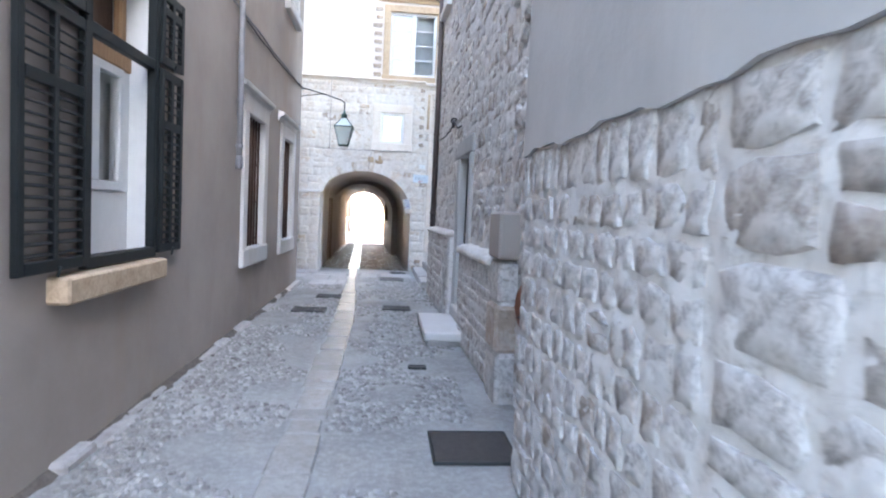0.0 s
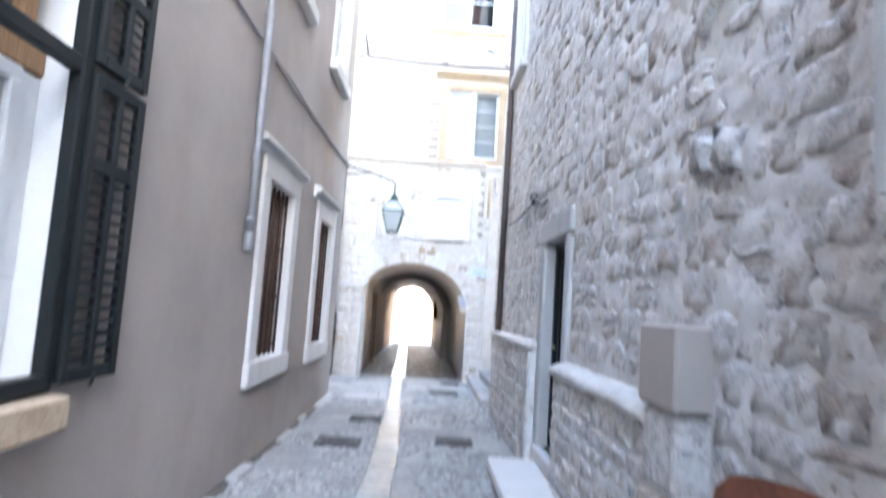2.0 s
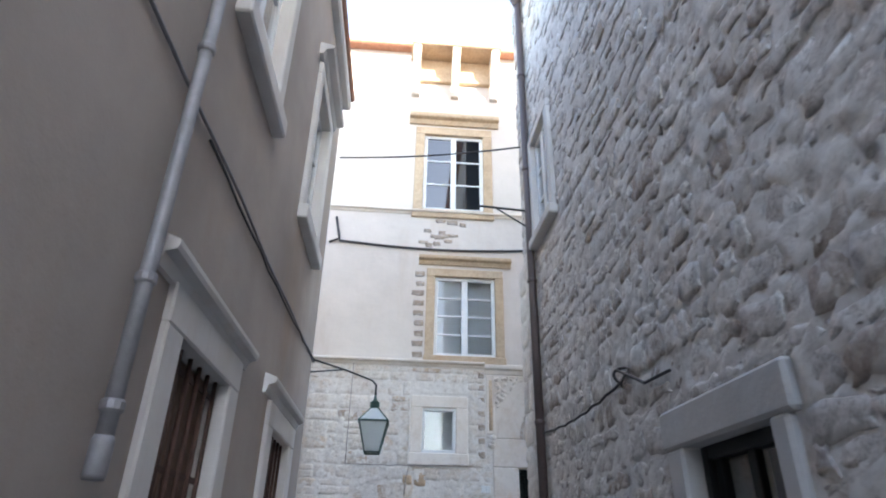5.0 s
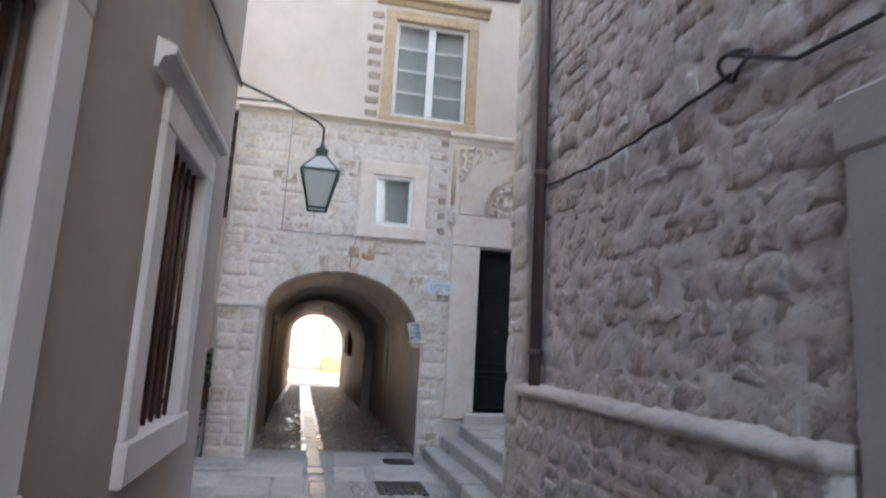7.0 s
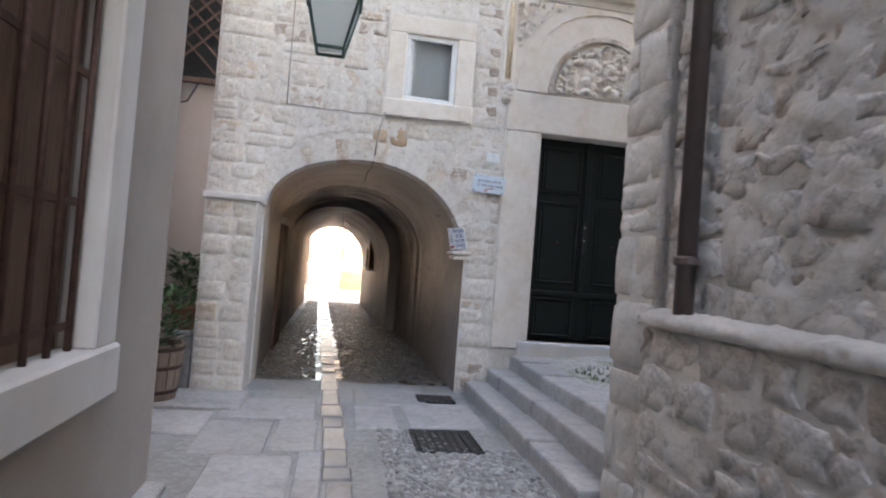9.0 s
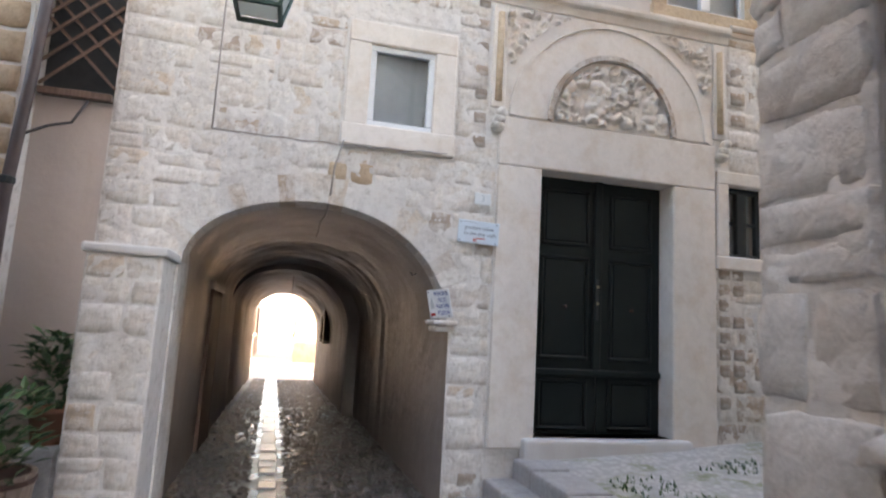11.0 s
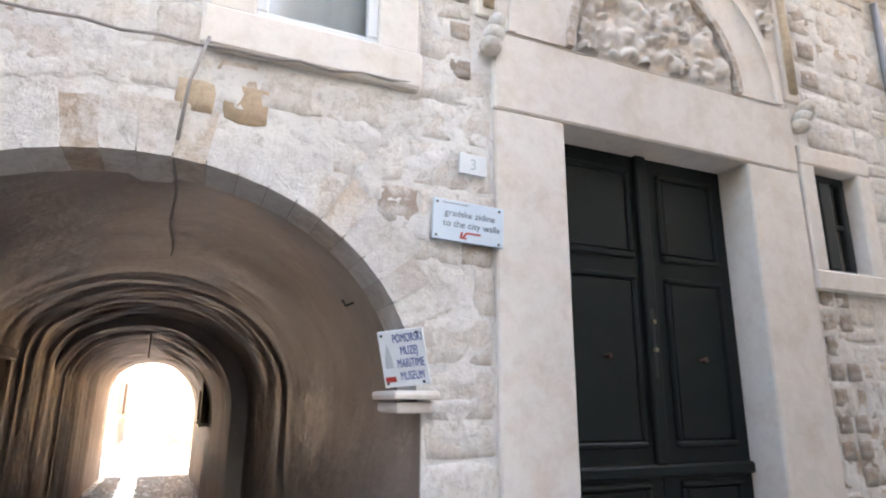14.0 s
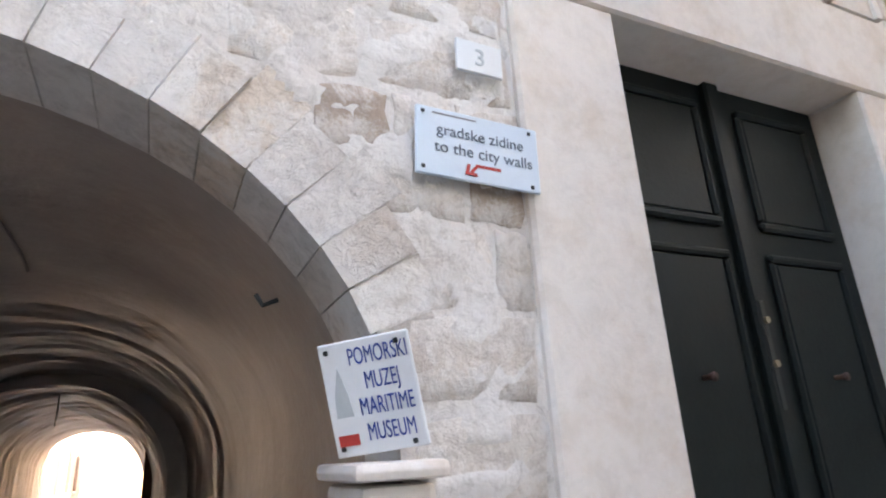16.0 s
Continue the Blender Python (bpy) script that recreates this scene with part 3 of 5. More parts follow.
setting("house_beside_passage_2", box((0.95, 16.7, -0.2), (1.5, 29.0, 2.95)), M_PLASTER_UP, "plastered house body beside the passage", "house")
b2 = vault(28.99, 29.0, 0.76, 1.6, -0.38, -0.38, 0.22, 0.22, rows=1)
setting("passage_far_mouth", b2, M_ASHLAR, "stone face round the passage's far mouth", "wall")

# Houses added unseen behind and beside the camera; the tall one blocks sun.
setting("house_beyond_wall", box((4.6, -14, -0.2), (9, 2.9, 13)), M_PLASTER, "tall unseen house added to keep the sun off the alley", "house")
# Kept low so that open sky lights the near alley.
setting("house_behind", box((-12, -20, -0.2), (9, -16, 6)), M_PLASTER, "plain unseen house closing the alley, kept low for sky light", "house")
# Added court walls, held low to let more light into the court.
setting("wall_court_right", box((9, 12.0, -0.2), (9.4, 16.7, 5)), M_PLASTER_UP, "plain plastered wall closing the side court", "wall")
setting("wall_court_left", box((-6.0, 12.0, -0.2), (-5.6, 16.7, 4)), M_PLASTER_UP, "plain plastered wall closing the side nook", "wall")
setting("wall_left_back", box((-6.0, 12.7, -0.2), (XL + SL * 13 - 0.4, 13.0, 8.5)), M_PLASTER, "back wall of the rendered house", "wall")


# Far street beyond the passage.
# Pale sheet added over the ground to reflect sun into the passage.
setting("street_paving", box((-2.35, 29.0, -0.1), (8, 60, 0.006)), M_TRIM, "pale street sheet added to bounce sun into the passage", "paving")
def street_house(x0, x1, y0, y1, h, label, side, mat):
    t = thing("house", ((x0 + x1) / 2, (y0 + y1) / 2, 0), label, "house")
    part("wall", box((x0, y0, -0.2), (x1, y1, h), 0.02), mat, t)
    part("roof", box((x0 - 0.25, y0 - 0.1, h), (x1 + 0.25, y1 + 0.1, h + 0.18), 0.05), M_ROOF, t, "terracotta tile roof")
    face = x1 if side > 0 else x0
    y = y0 + 1.2
    while y < y1 - 1.2:
        for z in (1.1, 3.9):
            if z + 1.5 < h:
                w = part("window", box((face - 0.02, y, z), (face + side * 0.03, y + 0.8, z + 1.4), 0.01), M_OLDWOOD, t, "brown shuttered window")
                part("sill", box((face, y - 0.08, z - 0.1), (face + side * 0.12, y + 0.88, z), 0.01), M_TRIM, w)
        y += 2.6


street_house(-7.0, -2.35, 29.6, 44.0, 4.2, "sunlit pale house beyond the passage", 1, M_ASHLAR)
street_house(0.7, 3.0, 30.5, 35.0, 2.3, "low pale house beyond the passage", -1, M_ASHLAR)
street_house(-0.55, 5.0, 37.5, 48.0, 3.4, "low sunlit house at the street's bend", -1, M_BROWN_TRIM)
street_house(-6.0, 3.0, 58.0, 66.0, 4.5, "far pale house across the street's end", -1, M_PLASTER_UP)

# Dark openings along the passage.
for ya in (25.2, 26.7):
    t = thing("passage_window", (0.17, ya, 1.25), "small dark slit window in the passage wall", "window", "slit windows of the passage")
    part("shutter", box((0.05, ya, 1.25), (0.24, ya + 0.55, 2.0), 0.01), M_OLDWOOD, t)
    part("sill", box((0.03, ya - 0.05, 1.19), (0.24, ya + 0.6, 1.25), 0.01), M_TRIM, t)
t = thing("passage_door", (-1.66, 19.0, 0), "dark old wooden door in the passage wall", "door")
for k in range(5):
    part("board", box((-1.75, 18.6 + 0.19 * k, 0.03), (-1.63, 18.785 + 0.19 * k, 1.95), 0.006), M_OLDWOOD, t)
part("lintel", box((-1.75, 18.5, 1.95), (-1.61, 19.65, 2.05), 0.015), M_TUNNEL, t)


# ---- floor: gutter, slabs, pebbles, covers ----
def gutter_x(y):
    return -0.52 if y < 9 else -0.52 - 0.031 * (y - 9)


gutter = thing("gutter", (-0.55, 8, 0), "row of worn shiny paving slabs forming the alley drain", "gutter", kind="structure")
y = 0.6
while y < 29.0:
    e = y + rng.uniform(0.22, 0.46)
    g, w = gutter_x((y + e) / 2), rng.uniform(0.12, 0.155) * (1.0 if y < 12 else 0.72)
    slab = box((g - w, y + 0.012, -0.06), (g + w, e - 0.012, 0.014 + rng.uniform(-0.004, 0.006)), 0.012)
    bmesh.ops.rotate(slab, cent=(g, y, 0), matrix=Euler((rng.uniform(-0.03, 0.03), rng.uniform(-0.035, 0.035), rng.uniform(-0.02, 0.02))).to_matrix(), verts=slab.verts[:])
    part("slab", slab, M_GUTTER, gutter)
    y = e

paving = thing("paving", (-1.0, 13.6, 0), "large flat grey paving slabs by the passage", "paving", kind="structure")
for x0, x1, ya, yb in ((-1.55, -0.98, 12.9, 13.7), (-0.95, -0.76, 12.9, 13.8), (-1.75, -1.2, 13.75, 14.6), (-1.17, -0.82, 13.85, 14.7), (-2.6, -1.75, 14.2, 14.9), (-1.72, -0.86, 14.75, 15.5), (-0.5, -0.1, 14.5, 15.3), (0.0, 0.75, 14.6, 15.5), (-0.48, 0.3, 15.4, 16.1)):
    part("slab", box((x0, ya, -0.05), (x1, yb, 0.012 + rng.uniform(0, 0.006)), 0.015), M_SLAB, paving)
part("slab", box((-2.9, 14.95, -0.05), (-1.55, 15.62, 0.05), 0.02), M_SLAB, paving)


def pebbles(name, zones, count, material, label, seed, size=(0.022, 0.05), bare=-0.08):
    r = random.Random(seed)
    verts, faces = [], []
    for _ in range(count):
        x0, x1, ya, yb = r.choice(zones)
        x, y = r.uniform(x0, x1), r.uniform(ya, yb)
        if abs(x - gutter_x(y)) < 0.17 or noise.noise(Vector((x * 0.9, y * 0.9, seed))) < bare:
            continue
        a, w, l, h = r.uniform(0, 3.14), r.uniform(*size), r.uniform(*size), r.uniform(0.008, 0.02)
        k = len(verts)
        ring = [(math.cos(q) * w, math.sin(q) * l) for q in [2 * math.pi * i / 7 for i in range(7)]]
        turn = [(x + c * math.cos(a) - s * math.sin(a), y + c * math.sin(a) + s * math.cos(a)) for c, s in ring]
        verts += [(p, q, -0.004) for p, q in turn]
        verts += [(x + (p - x) * 0.72, y + (q - y) * 0.72, h) for p, q in turn]
        verts.append((x, y, h * 1.25))
        for i in range(7):
            j = (i + 1) % 7
            faces += [(k + i, k + j, k + 7 + j, k + 7 + i), (k + 7 + i, k + 7 + j, k + 14)]
    me = bpy.data.meshes.new(name)
    me.from_pydata(verts, [], faces)
    me.shade_smooth()
    me.materials.append(material)
    return tagged(new(name, me), label, "paving", kind="stuff")


pebbles("pebble_paving", [(-1.75, -0.7, 1.5, 8.0), (-0.35, 0.75, 1.5, 7.0), (-1.7, 1.0, 7.0, 12.9), (-0.3, 0.8, 12.0, 14.5)], 16000, M_PEBBLE, "small grey pebbles set in cement", 3, (0.014, 0.036))
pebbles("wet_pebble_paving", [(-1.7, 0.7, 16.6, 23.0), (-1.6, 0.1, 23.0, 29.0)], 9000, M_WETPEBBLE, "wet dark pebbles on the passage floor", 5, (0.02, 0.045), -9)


def cover(x0, x1, y0, y1, label, ribs=0):
    c = thing("drain_cover", ((x0 + x1) / 2, (y0 + y1) / 2, 0), label, "drain cover", "covers in the alley floor")
    part("plate", box((x0, y0, -0.02), (x1, y1, 0.02), 0.006), M_GRATE, c)
    part("rim", tube([(x0, y0, 0.016), (x1, y0, 0.016), (x1, y1, 0.016), (x0, y1, 0.016), (x0, y0, 0.016)], 0.012, 6), M_BLACK, c)
    for i in range(ribs):
        x = x0 + (i + 0.5) * (x1 - x0) / ribs
        part("rib", box((x - 0.012, y0 + 0.03, 0.016), (x + 0.012, y1 - 0.03, 0.03), 0.004), M_BLACK, c)


cover(0.39, 0.95, 3.75, 4.3, "rectangular dark iron cover set in the pebbles")
cover(-0.02, 0.52, 13.85, 14.45, "dark cast-iron drain grate near the passage", 8)
cover(0.22, 0.62, 15.55, 15.85, "narrow dark iron grate at the passage mouth", 6)
cover(-1.36, -0.85, 9.35, 9.75, "dark iron hatch beside the drain slabs")
cover(-1.15, -0.72, 10.9, 11.25, "dark iron hatch beside the drain slabs")
cover(0.05, 0.5, 9.75, 10.1, "dark iron hatch in cement paving")
cover(0.32, 0.5, 6.1, 6.2, "small dark iron valve cover")

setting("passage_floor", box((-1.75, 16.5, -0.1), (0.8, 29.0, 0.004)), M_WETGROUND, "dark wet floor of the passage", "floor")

# ---- left house fittings ----


def window_box(w, recess, m, parent, cols, rows, mats=(M_WHITE, M_GLASS, M_BLIND), fr=0.07, bar=0.035):
    """A casement in the opening w, recess metres behind the face, with panes and a blind behind."""
    u0, u1, z0, z1 = w
    d = -recess
    for a, b in (((u0, d, z0), (u1, d + 0.06, z0 + fr)), ((u0, d, z1 - fr), (u1, d + 0.06, z1)), ((u0, d, z0 + fr), (u0 + fr, d + 0.06, z1 - fr)), ((u1 - fr, d, z0 + fr), (u1, d + 0.06, z1 - fr))):
        part("frame_rail", box(a, b, 0.008, m), mats[0], parent)
    for i in range(1, cols):
        u = u0 + fr + (u1 - u0 - 2 * fr) * i / cols
        wide = bar * (1.7 if cols == 2 else 1)
        part("mullion", box((u - wide, d + 0.005, z0 + fr), (u + wide, d + 0.07, z1 - fr), 0.006, m), mats[0], parent)
    for j in range(1, rows):
        z = z0 + fr + (z1 - z0 - 2 * fr) * j / rows
        part("glazing_bar", box((u0 + fr, d + 0.012, z - bar * 0.5), (u1 - fr, d + 0.05, z + bar * 0.5), 0.004, m), mats[0], parent)
    for i in range(cols):
        for j in range(rows):
            ua, ub = (u0 + fr + (u1 - u0 - 2 * fr) * k / cols for k in (i, i + 1))
            za, zb = (z0 + fr + (z1 - z0 - 2 * fr) * k / rows for k in (j, j + 1))
            p = part("pane", box((ua, d + 0.026, za), (ub, d + 0.030, zb), 0, m), mats[1], parent)
            p.visible_shadow = False
    if mats[2] is not None:
        part("blind", box((u0 + 0.02, d - 0.09, z0 + 0.02), (u1 - 0.02, d - 0.08, z1 - 0.02), 0, m), mats[2], parent, "pale fabric blind behind the glass")
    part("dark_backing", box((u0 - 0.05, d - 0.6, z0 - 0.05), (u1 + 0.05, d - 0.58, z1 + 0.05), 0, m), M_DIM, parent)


def surround(w, m, parent, mat, wide, proud, sill=0.0, top=None):
    """A flat stone band round an opening, with an optional sill."""
    u0, u1, z0, z1 = w
    t = wide if top is None else top
    part("jamb", box((u0 - wide, -0.12, z0), (u0 + 0.004, proud, z1), 0.012, m), mat, parent)
    part("jamb", box((u1 - 0.004, -0.12, z0), (u1 + wide, proud, z1), 0.012, m), mat, parent)
    part("lintel", box((u0 - wide, -0.12, z1 - 0.004), (u1 + wide, proud + 0.002, z1 + t), 0.012, m), mat, parent)
    part("sill", box((u0 - wide - 0.02, -0.12, z0 - wide), (u1 + wide + 0.02, proud + sill, z0 + 0.004), 0.015, m), mat, parent)


def hood(u0, u1, z0, z1, out, m, parent, mat):
    """A moulded drip hood: stepped profile pulled along the wall."""
    prof = [(0, z0), (out * 0.35, z0 + 0.01), (out * 0.5, z0 + (z1 - z0) * 0.45), (out * 0.92, z0 + (z1 - z0) * 0.55), (out, z0 + (z1 - z0) * 0.7), (out, z1 - 0.02), (0, z1 + 0.03)]
    bm = bmesh.new()
    a = [bm.verts.new((u0, d - 0.02, z)) for d, z in prof]
    b = [bm.verts.new((u1, d - 0.02, z)) for d, z in prof]
    bm.faces.new(a)
    bm.faces.new(b[::-1])
    for i in range(len(prof)):
        j = (i + 1) % len(prof)
        bm.faces.new((a[i], b[i], b[j], a[j]))
    bmesh.ops.transform(bm, matrix=m, verts=bm.verts[:])
    bmesh.ops.recalc_face_normals(bm, faces=bm.faces[:])
    return part("hood", bm, mat, parent, "projecting moulded hood")


def barred_window(w, label, hood_z):
    u0, u1, z0, z1 = w
    t = thing("window", LEFT @ Vector(((u0 + u1) / 2, 0, z0)), label, "window", "barred windows of the rendered house")
    surround(w, LEFT, t, M_WHITE_TRIM, 0.24, 0.04, 0.02, 0.22)
    hood(u0 - 0.5, u1 + 0.36, hood_z - 0.03, hood_z + 0.13, 0.13, LEFT, t, M_WHITE_TRIM)
    for i in range(4):
        a, b = u0 + (u1 - u0) * i / 4, u0 + (u1 - u0) * (i + 1) / 4
        part("board", box((a + 0.004, -0.15, z0), (b - 0.004, -0.12, z1), 0.006, LEFT), M_OLDWOOD, t)
    for i in range(6):
        u = u0 + 0.06 + (u1 - u0 - 0.12) * i / 5
        part("bar", tube([(u, -0.05, z0), (u, -0.05, z1)], 0.015, 8, m=LEFT), M_IRON, t, smooth=True)
    for f in (0.06, 0.35, 0.65, 0.94):
        z = z0 + (z1 - z0) * f
        part("cross_bar", box((u0 - 0.02, -0.068, z - 0.018), (u1 + 0.02, -0.056, z + 0.018), 0.003, LEFT), M_IRON, t)


barred_window(W_BAR1, "iron-barred window with pale stone frame and hood", 3.06)
barred_window(W_BAR2, "iron-barred window with pale stone frame, nearer the corner", 3.09)

for w, lab in ((W_UP1, "white upper casement with stone frame"), (W_UP2, "white upper casement with open pale frame")):
    t = thing("window", LEFT @ Vector((w[0], 0, w[2])), lab, "window", "upper windows of the rendered house")
    surround(w, LEFT, t, M_WHITE_TRIM, 0.17, 0.05, 0.06)
    hood(w[0] - 0.28, w[1] + 0.28, w[3] + 0.2, w[3] + 0.36, 0.2, LEFT, t, M_WHITE_TRIM)
    window_box(w, 0.14, LEFT, t, 2, 3)


def louvred(u0, u1, z0, z1, m, parent, lab, hinge=None, angle=0.0):
    """A shutter leaf of stiles, rails and tilted slats, ajar by angle about its hinge."""
    turn = m
    if hinge is not None:
        turn = m @ Matrix.Translation((hinge, 0.03, 0)) @ Matrix.Rotation(angle, 4, "Z") @ Matrix.Translation((-hinge, -0.03, 0))
    leaf = part("shutter_leaf", box((u0, 0.03, z0), (u0 + 0.06, 0.07, z1), 0.005, turn), M_SHUTTER, parent, lab)
    part("stile", box((u1 - 0.06, 0.03, z0), (u1, 0.07, z1), 0.005, turn), M_SHUTTER, leaf)
    mid = (u0 + u1) / 2
    part("stile", box((mid - 0.025, 0.032, z0 + 0.06), (mid + 0.025, 0.068, z1 - 0.06), 0.004, turn), M_SHUTTER, leaf)
    rails = [z0, z0 + (z1 - z0) * 0.68, z1 - 0.07]
    for z in rails:
        part("rail", box((u0 + 0.06, 0.031, z), (u1 - 0.06, 0.069, z + 0.07), 0.005, turn), M_SHUTTER, leaf)
    z = z0 + 0.10
    while z < z1 - 0.1:
        if not rails[1] - 0.03 < z < rails[1] + 0.09:
            for a, b in ((u0 + 0.06, mid - 0.025), (mid + 0.025, u1 - 0.06)):
                slat = box((a, 0.036, -0.006), (b, 0.064, 0.006), 0.003)
                bmesh.ops.rotate(slat, cent=(0, 0.05, 0), matrix=Matrix.Rotation(-0.6, 3, "X"), verts=slat.verts[:])
                bmesh.ops.transform(slat, matrix=turn @ Matrix.Translation((0, 0, z)), verts=slat.verts[:])
                bmesh.ops.recalc_face_normals(slat, faces=slat.faces[:])
                part("slat", slat, M_SHUTTER, leaf)
        z += 0.062
    part("latch", tube([((u0 + u1) / 2, 0.075, z0 - 0.03), ((u0 + u1) / 2, 0.09, z0 + 0.03)], 0.01, 6, m=turn), M_BLACK, leaf)


t = thing("shuttered_window", LEFT @ Vector((4.5, 0, 1.2)), "window with open black-green louvred shutters", "window")
u0, u1, z0, z1 = W_SHUT
part("sill", box((3.57, -0.1, 1.0), (5.08, 0.13, 1.16), 0.015, LEFT), M_BROWN_TRIM, t, "worn tan stone sill")
for a, b in (((u0, -0.02, z0 - 0.05), (u1, 0.05, z0 + 0.03)), ((u0, -0.02, 2.64), (u1, 0.04, 2.72)), ((u0 - 0.02, -0.02, z0), (u0 + 0.06, 0.05, z1)), ((u1 - 0.06, -0.02, z0), (u1 + 0.02, 0.05, z1))):
    part("frame_rail", box(a, b, 0.008, LEFT), M_SHUTTER, t, "black-green outer frame")
part("reveal", box((u1 - 0.004, -0.44, z0), (u1 - 0.02, -0.03, z1), 0, LEFT), M_WHITE, t, "white painted reveal")
part("reveal", box((u0 + 0.004, -0.44, z0), (u0 + 0.02, -0.03, z1), 0, LEFT), M_WHITE, t, "white painted reveal")
part("apron", box((u0 + 0.02, -0.24, z0), (u1 - 0.02, -0.17, 1.675), 0.006, LEFT), M_WHITE, t, "white panel below the casement")
part("side_panel", box((4.885, -0.24, 1.675), (u1 - 0.02, -0.165, 2.60), 0.006, LEFT), M_WHITE, t, "white panel beside the casement")
window_box((u0 + 0.02, 4.88, 1.68, 2.60), 0.20, LEFT, t, 2, 1, (M_WHITE, M_GLASS, None))
part("upper_panel", box((u0 + 0.02, -0.22, 2.605), (u1 - 0.02, -0.15, 2.74), 0.01, LEFT), M_WARMWOOD, t, "bare timber transom")
part("upper_post", box((u1 - 0.2, -0.22, 2.74), (u1 - 0.1, -0.16, z1), 0.01, LEFT), M_WARMWOOD, t, "bare timber post")
part("upper_backing", box((u0 + 0.02, -0.34, 2.61), (u1 - 0.02, -0.30, z1), 0, LEFT), M_OLDWOOD, t)
bm = bmesh.new()
cols = 40
rows = [[bm.verts.new((u0 + 0.08 + (u1 - u0 - 0.16) * i / cols, -0.28 + 0.018 * math.sin(i * 1.7) + 0.008 * math.sin(i * 0.6), z)) for i in range(cols + 1)] for z in (1.70, 2.5)]
for i in range(cols):
    bm.faces.new((rows[0][i], rows[0][i + 1], rows[1][i + 1], rows[1][i]))
place(bm, LEFT)
part("curtain", bm, M_CURTAIN, t, "gathered white net curtain", smooth=True)
for a, b in ((1.2, 2.68), (2.72, 3.30)):
    louvred(3.16, 3.90, a, b, LEFT, t, "open black-green louvred leaf", 3.90, -0.02)
    louvred(5.07, 5.53, a, b, LEFT, t, "open black-green louvred leaf", 5.07, 0.03)

pipe = thing("downpipe", LEFT @ Vector((7.56, 0, 2.1)), "grey painted zinc downpipe on the rendered house", "downpipe")
part("pipe", tube([(7.56, 0.075, 2.1), (7.56, 0.075, 3.0), (7.56, 0.075, 8.5)], 0.036, 12, m=LEFT), M_PIPE_GREY, pipe, smooth=True)
part("shoe", lathe([(0.039, 0), (0.044, 0.02), (0.044, 0.14), (0.038, 0.16)], LEFT @ Vector((7.56, 0.075, 2.05)), 12), M_PIPE_GREY, pipe, smooth=True)
for z in (2.3, 2.85, 4.2, 5.6, 7.0):
    part("clamp", lathe([(0.042, 0), (0.048, 0.01), (0.048, 0.04), (0.042, 0.05)], LEFT @ Vector((7.56, 0.075, z)), 12), M_PIPE_GREY, pipe)


def cable(name, pts, r, label, mat=M_CABLE):
    return tagged(part(name, tube(pts, r, 6), mat, smooth=True), label, "cable", "cables on the walls")


def run(m, u0, u1, z0, z1, sag, d=0.02, n=14):
    return [m @ Vector((u0 + (u1 - u0) * i / n, d + 0.006 * math.sin(i * 2.1), z0 + (z1 - z0) * i / n - sag * math.sin(math.pi * i / n) + 0.008 * math.sin(i * 3.3))) for i in range(n + 1)]


cable("wall_cable", run(LEFT, -2, 13.1, 3.88, 4.1, 0.02), 0.012, "grey cable clipped along the rendered wall", M_PIPE_GREY)
cable("wall_cable", run(LEFT, 8.0, 13.1, 3.95, 4.12, 0.05, 0.03), 0.009, "thin dark cable beside the thicker one")

# ---- lantern ----
lan = thing("wall_lantern", (-0.95, 13.65, 3.0), "green iron four-sided glass lantern on a wall bracket", "lantern")
LX, LY = -0.95, 13.65
root = Vector((-1.87, 13.0, 4.14))
tip = Vector((LX, LY, 4.0))
part("bracket_arm", tube([root, root.lerp(tip, 0.55) + Vector((0, 0, 0.02)), tip + Vector((-0.06, -0.04, 0.02)), tip + Vector((0, 0, -0.03)), (LX, LY, 3.8)], 0.014, 8), M_BLACK, lan, smooth=True)
part("bracket_brace", tube([root + Vector((-0.02, 0, -0.2)), root.lerp(tip, 0.5) + Vector((0, 0, 0.01))], 0.011, 8), M_BLACK, lan, smooth=True)
M_LANIRON = paint("green_bronze_iron", (0.055, 0.10, 0.085), 0.5, 0.4)
M_FROST = Nodes("milky_lantern_glass").done((0.84, 0.87, 0.85), 0.15)
part("finial", lathe([(0.012, 0.0), (0.05, 0.01), (0.07, 0.05), (0.06, 0.08), (0.075, 0.09), (0.03, 0.13), (0.015, 0.2)], (LX, LY, 3.62), 14), M_LANIRON, lan, smooth=True)


def frustum(w0, z0, w1, z1):
    bm = bmesh.new()
    a = [bm.verts.new((LX + s * w0, LY + q * w0, z0)) for s, q in ((-1, -1), (1, -1), (1, 1), (-1, 1))]
    b = [bm.verts.new((LX + s * w1, LY + q * w1, z1)) for s, q in ((-1, -1), (1, -1), (1, 1), (-1, 1))]
    for i in range(4):
        bm.faces.new((a[i], a[(i + 1) % 4], b[(i + 1) % 4], b[i]))
    return bm


